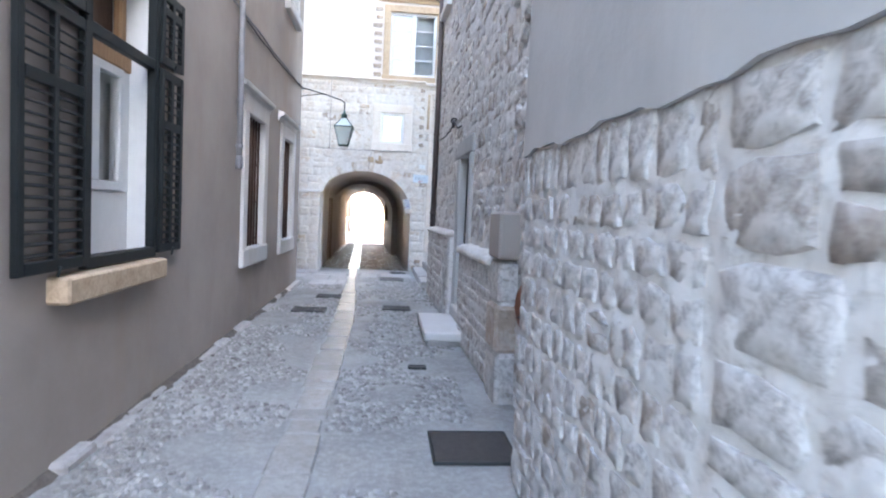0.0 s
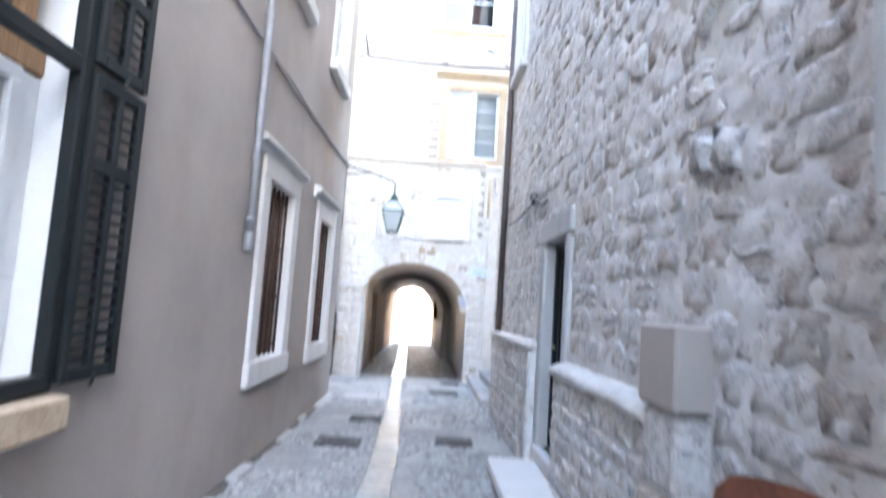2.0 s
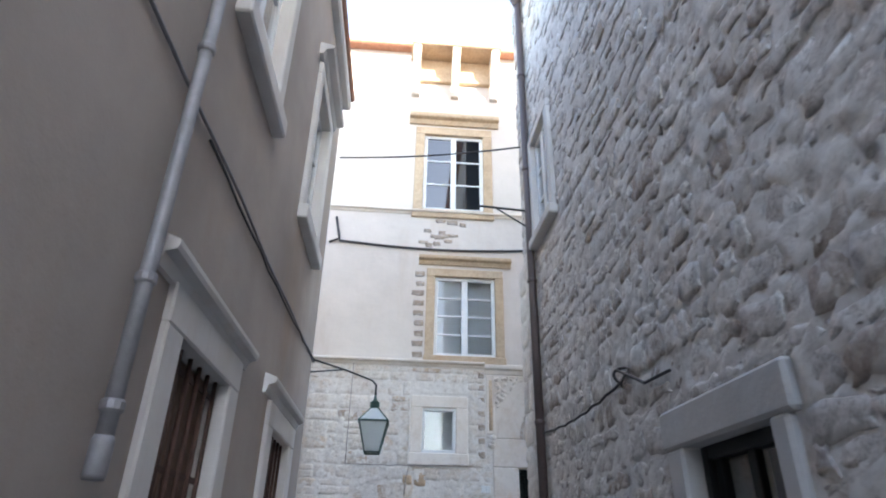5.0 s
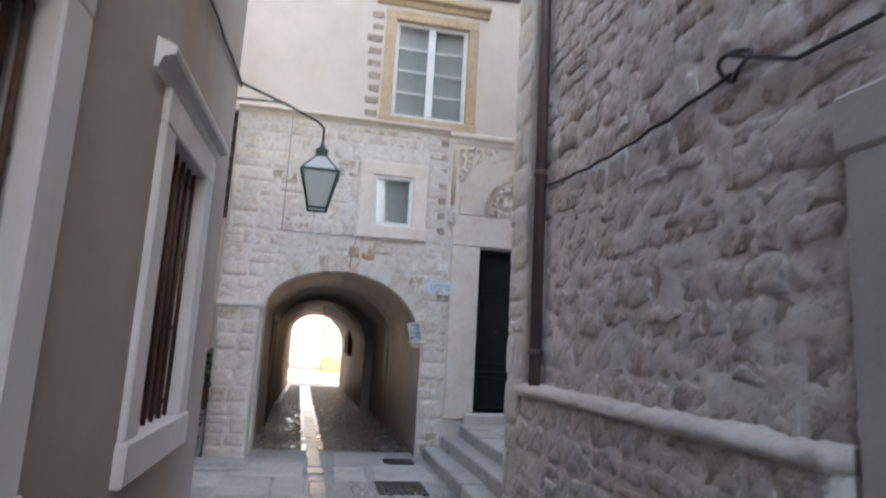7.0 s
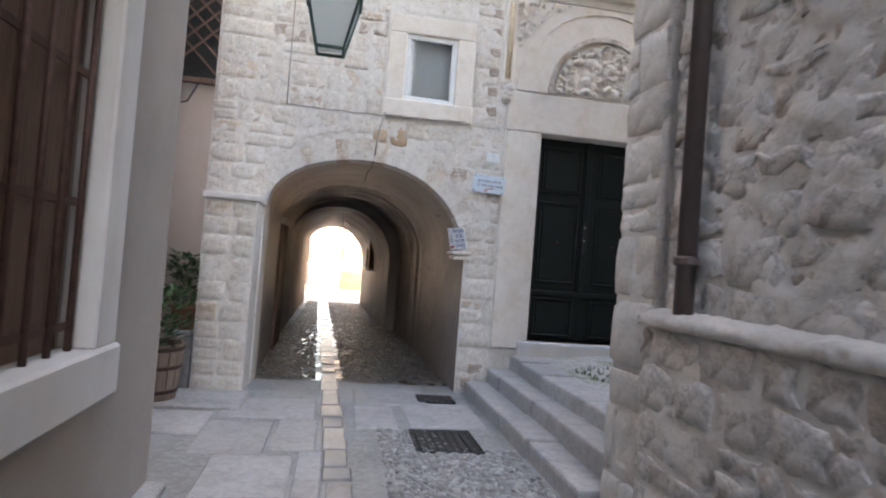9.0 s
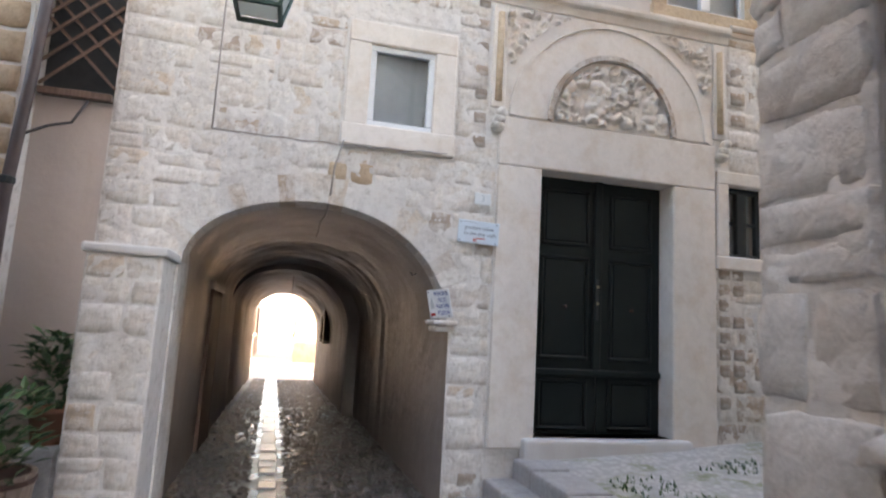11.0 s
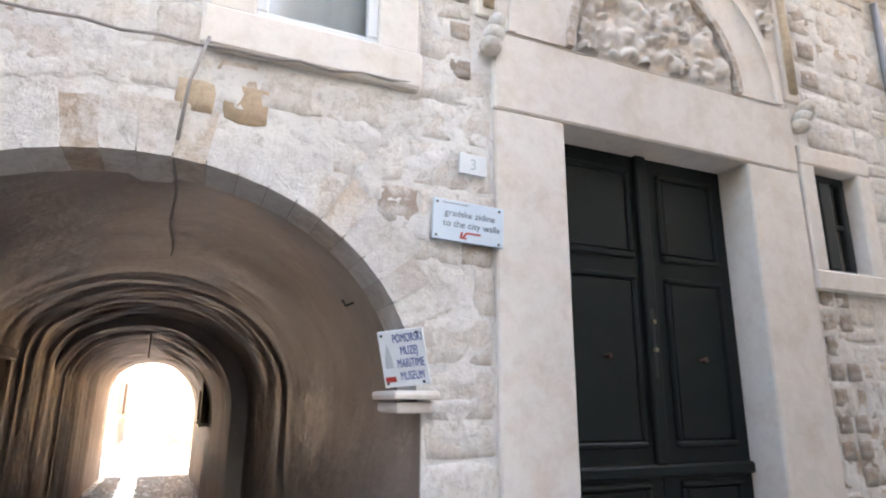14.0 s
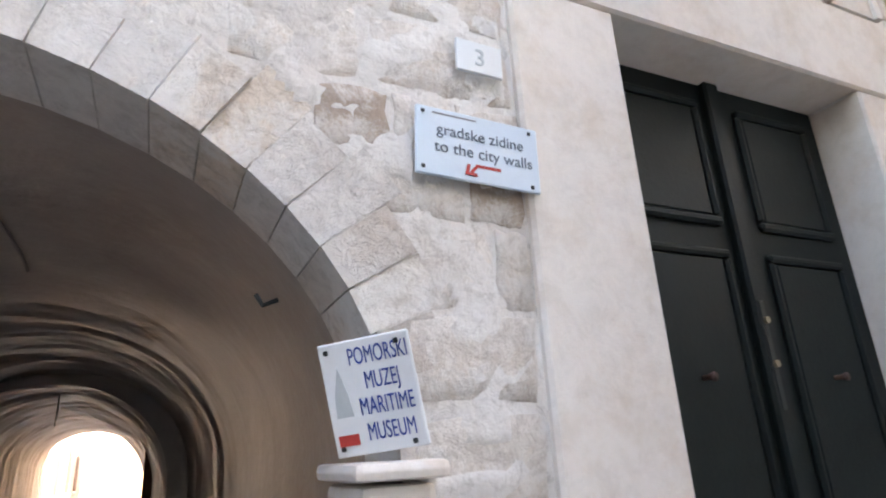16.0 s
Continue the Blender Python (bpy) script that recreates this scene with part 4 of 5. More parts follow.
SIDES = ((-1, -1), (1, -1), (1, 1), (-1, 1))
for i in range(4):
    (sx, sy), (tx, ty) = SIDES[i], SIDES[(i + 1) % 4]
    for name, wa, za, wb, zb in (("glass_pane", 0.098, 3.06, 0.19, 3.43), ("roof_pane", 0.19, 3.45, 0.055, 3.63)):
        bm = bmesh.new()
        vs = [bm.verts.new((LX + p * w, LY + q * w, z)) for p, q, w, z in ((sx, sy, wa, za), (tx, ty, wa, za), (tx, ty, wb, zb), (sx, sy, wb, zb))]
        bm.faces.new(vs)
        bmesh.ops.solidify(bm, geom=bm.faces[:], thickness=0.004)
        part(name, bm, M_FROST, lan, "milky glass pane")
    part("corner_bar", tube([(LX + sx * 0.1, LY + sy * 0.1, 3.04), (LX + sx * 0.195, LY + sy * 0.195, 3.44)], 0.011, 6), M_LANIRON, lan)
    part("roof_bar", tube([(LX + sx * 0.2, LY + sy * 0.2, 3.44), (LX + sx * 0.055, LY + sy * 0.055, 3.63)], 0.010, 6), M_LANIRON, lan)
    part("top_rail", tube([(LX + sx * 0.2, LY + sy * 0.2, 3.44), (LX + tx * 0.2, LY + ty * 0.2, 3.44)], 0.014, 6), M_LANIRON, lan)
    part("bottom_rail", tube([(LX + sx * 0.1, LY + sy * 0.1, 3.04), (LX + tx * 0.1, LY + ty * 0.1, 3.04)], 0.013, 6), M_LANIRON, lan)

# ---- right house fittings ----
door = thing("house_door", RIGHT @ Vector((8.25, -0.3, 0.3)), "dark door with glass panes in a white rendered recess", "door")
RDM = RIGHT @ Matrix.Translation((0, 0.17, 0))
u0, u1, z0, z1 = R_DOOR
part("frame", box((u0, -0.34, z0), (u0 + 0.07, -0.24, z1), 0.006, RDM), M_SHUTTER, door)
part("frame", box((u1 - 0.07, -0.34, z0), (u1, -0.24, z1), 0.006, RDM), M_SHUTTER, door)
part("frame", box((u0 + 0.07, -0.34, z1 - 0.08), (u1 - 0.07, -0.24, z1), 0.006, RDM), M_SHUTTER, door)
part("leaf", box((u0 + 0.07, -0.33, z0), (u1 - 0.07, -0.28, z0 + 0.85), 0.006, RDM), M_SHUTTER, door)
for u in (u0 + 0.07, (u0 + u1) / 2 - 0.04, u1 - 0.15):
    part("stile", box((u, -0.33, z0 + 0.85), (u + 0.08, -0.28, z1 - 0.08), 0.005, RDM), M_SHUTTER, door)
part("pane", box((u0 + 0.1, -0.312, z0 + 0.85), (u1 - 0.1, -0.306, z1 - 0.08), 0, RDM), M_GLASS, door).visible_shadow = False
part("dark_backing", box((u0 - 0.1, -0.7, z0), (u1 + 0.1, -0.68, z1 + 0.1), 0, RDM), M_DIM, door)
part("handle", tube([(u1 - 0.12, -0.25, 1.32), (u1 - 0.12, -0.22, 1.34), (u1 - 0.24, -0.22, 1.34)], 0.012, 8, m=RDM), M_BRASS, door)
part("notice", box((u0 + 0.2, -0.304, 1.35), (u0 + 0.4, -0.302, 1.6), 0, RDM), M_SIGN_WHITE, door, "small pale notice behind the pane")
surr = thing("door_surround", RIGHT @ Vector((8.25, 0, 0.3)), "grey rendered surround of the dark door", "door surround")
part("lintel", box((u0 - 0.2, -0.2, z1 - 0.004), (u1 + 0.24, 0.055, z1 + 0.24), 0.02, RIGHT), M_PLASTER_LOW, surr)
part("jamb", box((u0 - 0.14, -0.2, 0.1), (u0 + 0.004, 0.05, z1), 0.02, RIGHT), M_PLASTER_LOW, surr)
part("jamb", box((u1 - 0.004, -0.2, 0.1), (u1 + 0.2, 0.05, z1), 0.02, RIGHT), M_PLASTER_LOW, surr)
part("threshold", box((u0 - 0.1, -0.5, 0.0), (u1 + 0.1, 0.08, 0.30), 0.02, RIGHT), M_WHITE_TRIM, surr, "pale stone threshold")
blk = thing("stone_step", (0.8, 7.8, 0), "loose pale stone doorstep block on the alley floor", "step")
part("tread", box((0.55, 7.15, 0.07), (1.03, 8.6, 0.18), 0.025, seg=2), M_WHITE_TRIM, blk)
part("riser", box((0.585, 7.2, -0.02), (1.03, 8.55, 0.07), 0.015), M_SLAB, blk)

plate = bmesh.new()
c = [(4.95, 0.86), (4.9, 0.98), (4.78, 1.06), (4.6, 1.1), (4.35, 1.13), (4.12, 1.14), (4.10, 0.56), (4.2, 0.52), (4.5, 0.66), (4.8, 0.74)]
prism([(u, z) for u, z in c], 0.03, 0.045, RIGHT, plate)
plate = tagged(part("rusty_plate", plate, M_RUST), "half-round rusty sheet-iron plate fixed on rubble", "plate")
for u, z in ((4.2, 1.1), (4.75, 0.8)):
    part("bolt", lathe([(0.02, 0), (0.02, 0.01), (0.01, 0.02)], RIGHT @ Vector((u, 0.047, z)), 8), M_BLACK, plate)

pipe = thing("downpipe", RIGHT @ Vector((11.9, 0, 1.35)), "dark brown downpipe on the rubble house", "downpipe")
part("pipe", tube([(11.9, 0.08, 1.35), (11.9, 0.08, 5.0), (11.9, 0.08, 9.9)], 0.05, 12, m=RIGHT), M_PIPE_BROWN, pipe, smooth=True)
part("hopper", lathe([(0.05, 0), (0.11, 0.15), (0.12, 0.3), (0.12, 0.34)], RIGHT @ Vector((11.9, 0.1, 9.85)), 12), M_PIPE_BROWN, pipe)
for z in (1.6, 3.15, 4.9, 6.6, 8.3):
    part("clamp", lathe([(0.056, 0), (0.064, 0.01), (0.064, 0.04), (0.056, 0.05)], RIGHT @ Vector((11.9, 0.08, z)), 12), M_PIPE_BROWN, pipe)
cable("wall_cable", run(RIGHT, 11.9, 9.5, 3.06, 3.02, 0.06, 0.05), 0.012, "sagging dark wire along the rubble wall")
cable("wall_cable", [RIGHT @ Vector((9.45 + 0.1 * math.cos(a), 0.06 + 0.03 * math.sin(2 * a), 3.05 + 0.07 * math.sin(a))) for a in [0.5 * i for i in range(16)]] + [RIGHT @ Vector((9.1, 0.04, 2.92)), RIGHT @ Vector((8.7, 0.04, 2.9))], 0.012, "looped dark wire end over the door")
cable("wall_cable", run(RIGHT, 12.0, 12.0, 1.4, 5.2, 0.0, 0.03, 20), 0.014, "grey wire beside the brown downpipe", M_PIPE_GREY)

for w, lab in ((R_UP0, "upper window with grey louvred shutter and white frame"), (R_UP1, "upper window with open white casement")):
    t = thing("window", RIGHT @ Vector((w[0], 0, w[2])), lab, "window", "upper windows of the rubble house")
    surround(w, RIGHT, t, M_WHITE_TRIM, 0.12, 0.06, 0.05)
    window_box(w, 0.08, RIGHT, t, 2, 3)
t = thing("shutter", RIGHT @ Vector((6.7, 0, 5.53)), "grey louvred shutter closed in the upper window", "shutter")
part("stile", box((6.2, -0.02, 5.53), (6.26, 0.03, 7.23), 0.005, RIGHT), M_WHITE, t)
part("stile", box((7.14, -0.02, 5.53), (7.2, 0.03, 7.23), 0.005, RIGHT), M_WHITE, t)
for i in range(26):
    part("slat", box((6.26, -0.015, 5.56 + i * 0.063), (7.14, 0.02, 5.59 + i * 0.063), 0.004, RIGHT), M_PIPE_GREY, t)

def rough_ledge(name, u0, u1, d0, d1, z0, z1, seed, parent, material, label):
    """A weathered ledge of lumpy mortar and stone, rounded towards the alley."""
    prof = [(d0, z0), (d1 * 0.96, z0), (d1, z0 + (z1 - z0) * 0.35), (d1 * 0.93, z0 + (z1 - z0) * 0.75), (d0 + (d1 - d0) * 0.6, z1), (d0 + (d1 - d0) * 0.3, z1 + 0.012), (d0, z1 + 0.02)]
    bm = bmesh.new()
    count = int((u1 - u0) / 0.035)
    loops = []
    for i in range(count + 1):
        u = u0 + (u1 - u0) * i / count
        step = 0.012 * noise.cell(Vector((u * 3.1, seed, 0)))
        loops.append([bm.verts.new((u, d + step + 0.022 * noise.fractal(Vector((u * 9, z * 9 + k, seed)), 0.7, 2.0, 4) * (k > 0), z + 0.016 * noise.fractal(Vector((u * 7, k * 1.7, seed + 5)), 0.7, 2.0, 4) * (k > 1))) for k, (d, z) in enumerate(prof)])
    n = len(prof)
    for a, b in zip(loops, loops[1:]):
        for k in range(n):
            bm.faces.new((a[k], a[(k + 1) % n], b[(k + 1) % n], b[k]))
    bm.faces.new(loops[0])
    bm.faces.new(loops[-1][::-1])
    bmesh.ops.transform(bm, matrix=RIGHT, verts=bm.verts[:])
    bmesh.ops.recalc_face_normals(bm, faces=bm.faces[:])
    return part(name, bm, material, parent, label, smooth=True)


# Parapet, pillar and thick foot of the rubble wall.
par = setting("parapet", box((5.45, -0.05, -0.1), (7.66, 0.13, 1.15), 0.02, RIGHT), M_MORTAR_GREY, "low rubble wall against the house", "wall")
rough_ledge("coping", 5.45, 7.68, -0.03, 0.17, 1.14, 1.24, 4.0, par, M_PALE, "lumpy pale mortar coping")
pil = setting("pillar", box((5.05, -0.05, -0.1), (5.43, 0.15, 1.0), 0.02, RIGHT), M_MORTAR_GREY, "squat stone pillar with a square block on top", "pillar")
part("top_block", box((5.0, -0.04, 1.25), (5.46, 0.19, 1.66), 0.02, RIGHT), M_PLASTER, pil, "square cement-faced block")
part("block", box((5.04, -0.04, 0.86), (5.44, 0.17, 1.24), 0.03, RIGHT), M_RUBBLE, pil)
part("block", box((5.02, -0.04, 0.44), (5.45, 0.19, 0.85), 0.03, RIGHT), M_DARKSTONE, pil)
part("block", box((5.0, -0.04, -0.05), (5.44, 0.17, 0.43), 0.03, RIGHT), M_RUBBLE, pil)
foot = setting("wall_foot", box((8.92, -0.05, -0.1), (12.2, 0.12, 1.28), 0.02, RIGHT), M_MORTAR_GREY, "thicker rubble foot of the house wall", "wall")
rough_ledge("coping", 8.92, 12.22, -0.03, 0.16, 1.27, 1.35, 8.0, foot, M_PALE, "uneven pale mortar ledge")
quoin = setting("corner_stones", box((12.2, -0.4, -0.1), (12.66, 0.06, 5.4), 0.03, RIGHT), M_MORTAR, "pale dressed stones of the house corner", "wall")
for u, z, w, h, out in ((4.95, 3.4, 0.11, 0.13, 0.075), (5.12, 3.22, 0.07, 0.08, 0.06), (5.15, 2.47, 0.09, 0.08, 0.07), (4.86, 2.45, 0.08, 0.10, 0.07), (4.62, 3.45, 0.06, 0.07, 0.05), (5.5, 3.6, 0.09, 0.07, 0.05)):
    s, f = block_shape(-w, w, -h, h, out, rng, 0.035, rough=0.55)
    me = bpy.data.meshes.new("corbel_stone")
    me.from_pydata([RIGHT @ (Vector(p) + Vector((u, 0, z))) for p in s], [], [tuple(reversed(q)) for q in f])
    me.shade_smooth()
    me.materials.append(M_RUBBLE)
    tagged(new("corbel_stone", me), "rough grey stone jutting from the rubble wall", "stone", "jutting stones")


# ---- facade: portal, windows, mouldings, signs ----
portal = thing("stone_portal", (2.3, FY, 0.6), "smooth cream stone portal with arched carved lunette", "portal")
part("jamb", box((1.12, -0.4, 0.56), (1.574, 0.03, 3.212), 0.012, FRONT), M_TRIM, portal)
part("jamb", box((3.036, -0.4, 0.56), (3.54, 0.03, 3.212), 0.012, FRONT), M_TRIM, portal)
part("lintel", box((1.12, -0.4, 3.216), (3.54, 0.032, 3.70), 0.012, FRONT), M_TRIM, portal)
part("field", box((1.14, -0.1, 3.704), (3.52, 0.012, 4.86), 0.01, FRONT), M_TRIM, portal, "plain stone field over the lintel")
part("threshold", box((1.45, -0.5, 0.45), (3.2, 0.12, 0.66), 0.03, FRONT, seg=2), M_WHITE_TRIM, portal, "worn white marble threshold")
CX, CZ = 2.33, 3.72


def arc_ring(r0, r1, d0, d1, squash=1.0, n=26):
    bm = bmesh.new()
    pts = []
    for i in range(n + 1):
        a = math.pi * i / n
        pts.append([bm.verts.new((CX + r * math.cos(a), d, CZ + r * math.sin(a) * squash)) for r, d in ((r0, d0), (r0, d1), (r1, d1), (r1, d0))])
    for p, q in zip(pts, pts[1:]):
        for i in range(4):
            bm.faces.new((p[i], p[(i + 1) % 4], q[(i + 1) % 4], q[i]))
    bm.faces.new(pts[0])
    bm.faces.new(pts[-1][::-1])
    bmesh.ops.transform(bm, matrix=FRONT, verts=bm.verts[:])
    bmesh.ops.recalc_face_normals(bm, faces=bm.faces[:])
    return bm


part("outer_arch", arc_ring(1.07, 1.12, 0.0, 0.045, 1.0), M_TRIM, portal, smooth=False)
part("plain_arch", arc_ring(0.72, 1.07, 0.0, 0.028, 1.0), M_TRIM, portal)
part("beaded_arch", arc_ring(0.67, 0.72, 0.0, 0.06, 1.08), M_ASHLAR, portal, "beaded tan moulding")


def carving(u0, u1, z0, z1, inside, count, seed, name, size=(0.03, 0.075)):
    """Worn relief as one carved surface: overlapping leaf lumps and curled ridges."""
    r = random.Random(seed)
    lumps = []
    for _ in range(count):
        a = r.uniform(0, math.pi)
        lumps.append((r.uniform(u0, u1), r.uniform(z0, z1), r.uniform(*size), r.uniform(0.4, 0.9), math.cos(a), math.sin(a), r.uniform(0.03, 0.075), r.random() < 0.35))
    step = 0.013
    nu, nz = int((u1 - u0) / step), int((z1 - z0) / step)
    bm = bmesh.new()
    grid = {}
    for i in range(nu + 1):
        for j in range(nz + 1):
            u, z = u0 + step * i, z0 + step * j
            if not inside(u, z):
                continue
            d = 0.014
            for lu, lz, s, q, c, k, h, curl in lumps:
                du, dz = u - lu, z - lz
                if abs(du) > s or abs(dz) > s:
                    continue
                f = ((du * c + dz * k) / s) ** 2 + ((dz * c - du * k) / (s * q)) ** 2
                if f < 1:
                    d = max(d, h * (1 - abs(f - 0.5) * 2) if curl else h * math.sqrt(1 - f))
            grid[i, j] = bm.verts.new((u, d + 0.008 * noise.noise(Vector((u * 40, z * 40, seed))), z))
    for i, j in list(grid):
        ring = [grid.get(p) for p in ((i, j), (i + 1, j), (i + 1, j + 1), (i, j + 1))]
        if all(ring):
            bm.faces.new(ring)
    bmesh.ops.delete(bm, geom=[v for v in bm.verts if not v.link_faces], context="VERTS")
    bmesh.ops.transform(bm, matrix=FRONT, verts=bm.verts[:])
    return part(name, bm, M_TRIM, portal, "weathered carved foliage relief", smooth=True)


carving(1.64, 3.02, 3.74, 4.46, lambda u, z: ((u - CX) / 0.64) ** 2 + ((z - CZ) / 0.68) ** 2 < 1, 150, 11, "lunette_relief", (0.035, 0.10))
carving(1.16, 1.9, 4.25, 4.84, lambda u, z: (u - CX) ** 2 + (z - CZ) ** 2 > 1.2 ** 2, 120, 12, "spandrel_relief", (0.02, 0.05))
carving(2.76, 3.5, 4.25, 4.84, lambda u, z: (u - CX) ** 2 + (z - CZ) ** 2 > 1.2 ** 2, 120, 13, "spandrel_relief", (0.02, 0.05))
for u in (1.09, 3.60):
    part("colonnette", tube([(u, 0.03, 3.84), (u, 0.03, 4.76)], 0.035, 10, m=FRONT), M_BROWN_TRIM, portal, smooth=True)
    part("pilaster", box((u - 0.075, -0.05, 3.78), (u + 0.075, 0.025, 4.86), 0.01, FRONT), M_TRIM, portal)
    bm = bmesh.new()
    for k in range(3):
        made = bmesh.ops.create_icosphere(bm, subdivisions=2, radius=1)["verts"]
        bmesh.ops.transform(bm, matrix=FRONT @ Matrix.Translation((u + 0.01 * k, 0.05 + 0.02 * k, 3.58 + 0.06 * k)) @ Matrix.Diagonal((0.07 - 0.008 * k, 0.07, 0.06, 1)), verts=made)
    bmesh.ops.recalc_face_normals(bm, faces=bm.faces[:])
    part("scroll_bracket", bm, M_ASHLAR, portal, "worn carved scroll bracket", smooth=True)

# Double door.
DOORM = FRONT @ Matrix.Translation((0, 0.08, 0))
door = thing("double_door", (2.3, FY + 0.3, 0.66), "tall dark green double door with raised panels", "door")
u0, u1, z0, z1 = F_DOOR
um = (u0 + u1) / 2 + 0.02
for a, b in ((u0, um - 0.004), (um + 0.004, u1)):
    leaf = part("leaf", box((a, -0.36, z0), (b, -0.30, z1), 0.006, DOORM), M_DOOR, door)
    for za, zb in ((z0 + 0.08, z0 + 0.50), (z0 + 0.76, z0 + 1.72), (z0 + 1.90, z0 + 2.42)):
        part("panel", box((a + 0.16, -0.31, za), (b - 0.14, -0.286, zb), 0.02, DOORM), M_DOOR, leaf)
        for p, q in (((a + 0.12, -0.31, za - 0.04), (b - 0.10, -0.272, za)), ((a + 0.12, -0.31, zb), (b - 0.10, -0.272, zb + 0.035)), ((a + 0.12, -0.31, za), (a + 0.155, -0.276, zb)), ((b - 0.135, -0.31, za), (b - 0.10, -0.276, zb))):
            part("moulding", box(p, q, 0.012, DOORM), M_DOOR, leaf)
    part("knob", tube([((a + b) / 2, -0.29, 1.90), ((a + b) / 2, -0.26, 1.90), ((a + b) / 2, -0.235, 1.90)], [0.010, 0.010, 0.018], 12, m=DOORM), M_IRON, leaf, "small round metal knob", smooth=True)
part("kick_rail", box((u0, -0.30, z0 + 0.56), (u1, -0.262, z0 + 0.63), 0.012, DOORM), M_DOOR, door)
part("meeting_stile", box((um - 0.06, -0.31, z0 + 0.63), (um + 0.03, -0.262, z1), 0.012, DOORM), M_DOOR, door)
part("lock_plate", box((um - 0.035, -0.265, 1.78), (um - 0.005, -0.258, 2.2), 0.003, DOORM), M_BLACK, door)
for z in (1.95, 2.12):
    part("lock_cylinder", tube([(um - 0.02, -0.262, z), (um - 0.02, -0.245, z)], 0.014, 10, m=DOORM), M_BRASS, door)


def stone_window(name, w, label, wide, mat, cols, rows, recess, mats=(M_WHITE, M_GLASS, M_BLIND), sill=0.02, fr=0.06):
    t = thing("window", (w[0], FY, w[2]), label, "window", "windows of the limestone facade")
    surround(w, FRONT, t, mat, wide, 0.035, sill)
    window_box(w, recess, FRONT, t, cols, rows, mats, fr)
    return t


stone_window("small", S_WIN, "small white window with pale blind in stone frame", 0.21, M_TRIM, 1, 1, 0.06)
stone_window("side", R_WIN, "small dark casement in a stone frame beside the portal", 0.14, M_TRIM, 2, 2, 0.14, (M_BLACK, M_GLASS, M_BLIND))
t = stone_window("first", W1, "white six-light casement with blind in ochre stone frame", 0.17, M_BROWN_TRIM, 2, 4, 0.1, fr=0.07)
hood(W1[0] - 0.34, W1[1] + 0.34, 7.1, 7.3, 0.16, FRONT, t, M_BROWN_TRIM)
t = stone_window("first", W1B, "white casement in ochre stone frame over the portal", 0.17, M_BROWN_TRIM, 2, 4, 0.1, fr=0.07)
t = stone_window("second", W2, "white upper casement reflecting the sky", 0.2, M_BROWN_TRIM, 2, 3, 0.1, (M_WHITE, M_SKYGLASS, None), fr=0.08)
hood(W2[0] - 0.36, W2[1] + 0.36, 10.68, 10.95, 0.2, FRONT, t, M_BROWN_TRIM)

for u0, u1, z, h, mat, lab in ((-2.28, 0.98, 4.98, 0.12, M_TRIM, "weathered stone string course"), (0.98, 3.72, 4.87, 0.19, M_TRIM, "moulded cornice over the portal"), (3.72, 9.0, 4.98, 0.12, M_TRIM, "weathered stone string course"), (-2.9, 9.0, 8.28, 0.11, M_TRIM, "weathered upper string course")):
    holder = tagged(new("string_course"), lab, "cornice", kind="structure")
    hood(u0, u1, z, z + h, 0.11, FRONT, holder, mat)

bal = thing("bracketed_dormer", (0.35, FY, 11.5), "ochre stone ledge on carved brackets under the eave", "ledge")
part("slab", box((-0.72, -0.02, 12.62), (1.42, 0.62, 12.80), 0.03, FRONT), M_BROWN_TRIM, bal)
part("panel", box((-0.6, -0.02, 11.95), (1.3, 0.1, 12.62), 0.02, FRONT), M_BROWN_TRIM, bal)
for u in (-0.58, 0.35, 1.28):
    prof = [(0.0, 11.5), (0.10, 11.52), (0.16, 11.75), (0.34, 11.95), (0.42, 12.2), (0.56, 12.4), (0.58, 12.62), (0.0, 12.62)]
    bm = bmesh.new()
    a = [bm.verts.new((u - 0.09, d, z)) for d, z in prof]
    b = [bm.verts.new((u + 0.09, d, z)) for d, z in prof]
    bm.faces.new(a)
    bm.faces.new(b[::-1])
    for i in range(len(prof)):
        bm.faces.new((a[i], b[i], b[(i + 1) % 8], a[(i + 1) % 8]))
    bmesh.ops.transform(bm, matrix=FRONT, verts=bm.verts[:])
    bmesh.ops.recalc_face_normals(bm, faces=bm.faces[:])
    part("bracket", bm, M_ASHLAR, bal, "scrolled stone bracket")

# Wall lines and hooks.
cable("wall_cable", run(FRONT, -1.48, 0.66, 3.20, 3.24, 0.02, 0.05), 0.008, "thin painted cable over the arch", M_CABLE_PALE)
cable("wall_cable", [FRONT @ Vector((-1.48, 0.045, z)) for z in (3.2, 3.8, 4.4, 4.98)], 0.008, "thin painted cable up the facade", M_CABLE_PALE)
cable("wall_cable", [FRONT @ Vector((u, 0.06, z)) for u, z in ((-0.36, 3.24), (-0.42, 3.0), (-0.44, 2.72))], 0.008, "thin painted cable down to the arch", M_CABLE_PALE)
cable("overhead_cable", [Vector((-1.75, 13.0, 7.4)) + (Vector((1.0, 12.3, 7.3)) - Vector((-1.75, 13.0, 7.4))) * (i / 12) + Vector((0, 0, -0.06 * math.sin(math.pi * i / 12))) for i in range(13)], 0.014, "dark cable slung across the alley")
cable("overhead_cable", [Vector((-2.0, 16.14, 7.55)) + Vector((4.1 * i / 12, 0, -0.1 * math.sin(math.pi * i / 12))) for i in range(13)], 0.025, "heavy dark cable along the facade")
cable("overhead_cable", [Vector((-2.2, 16.14, 7.5)), Vector((-2.0, 16.14, 7.6)), Vector((-2.1, 16.14, 8.1))], 0.025, "dark cable bend at the facade end")
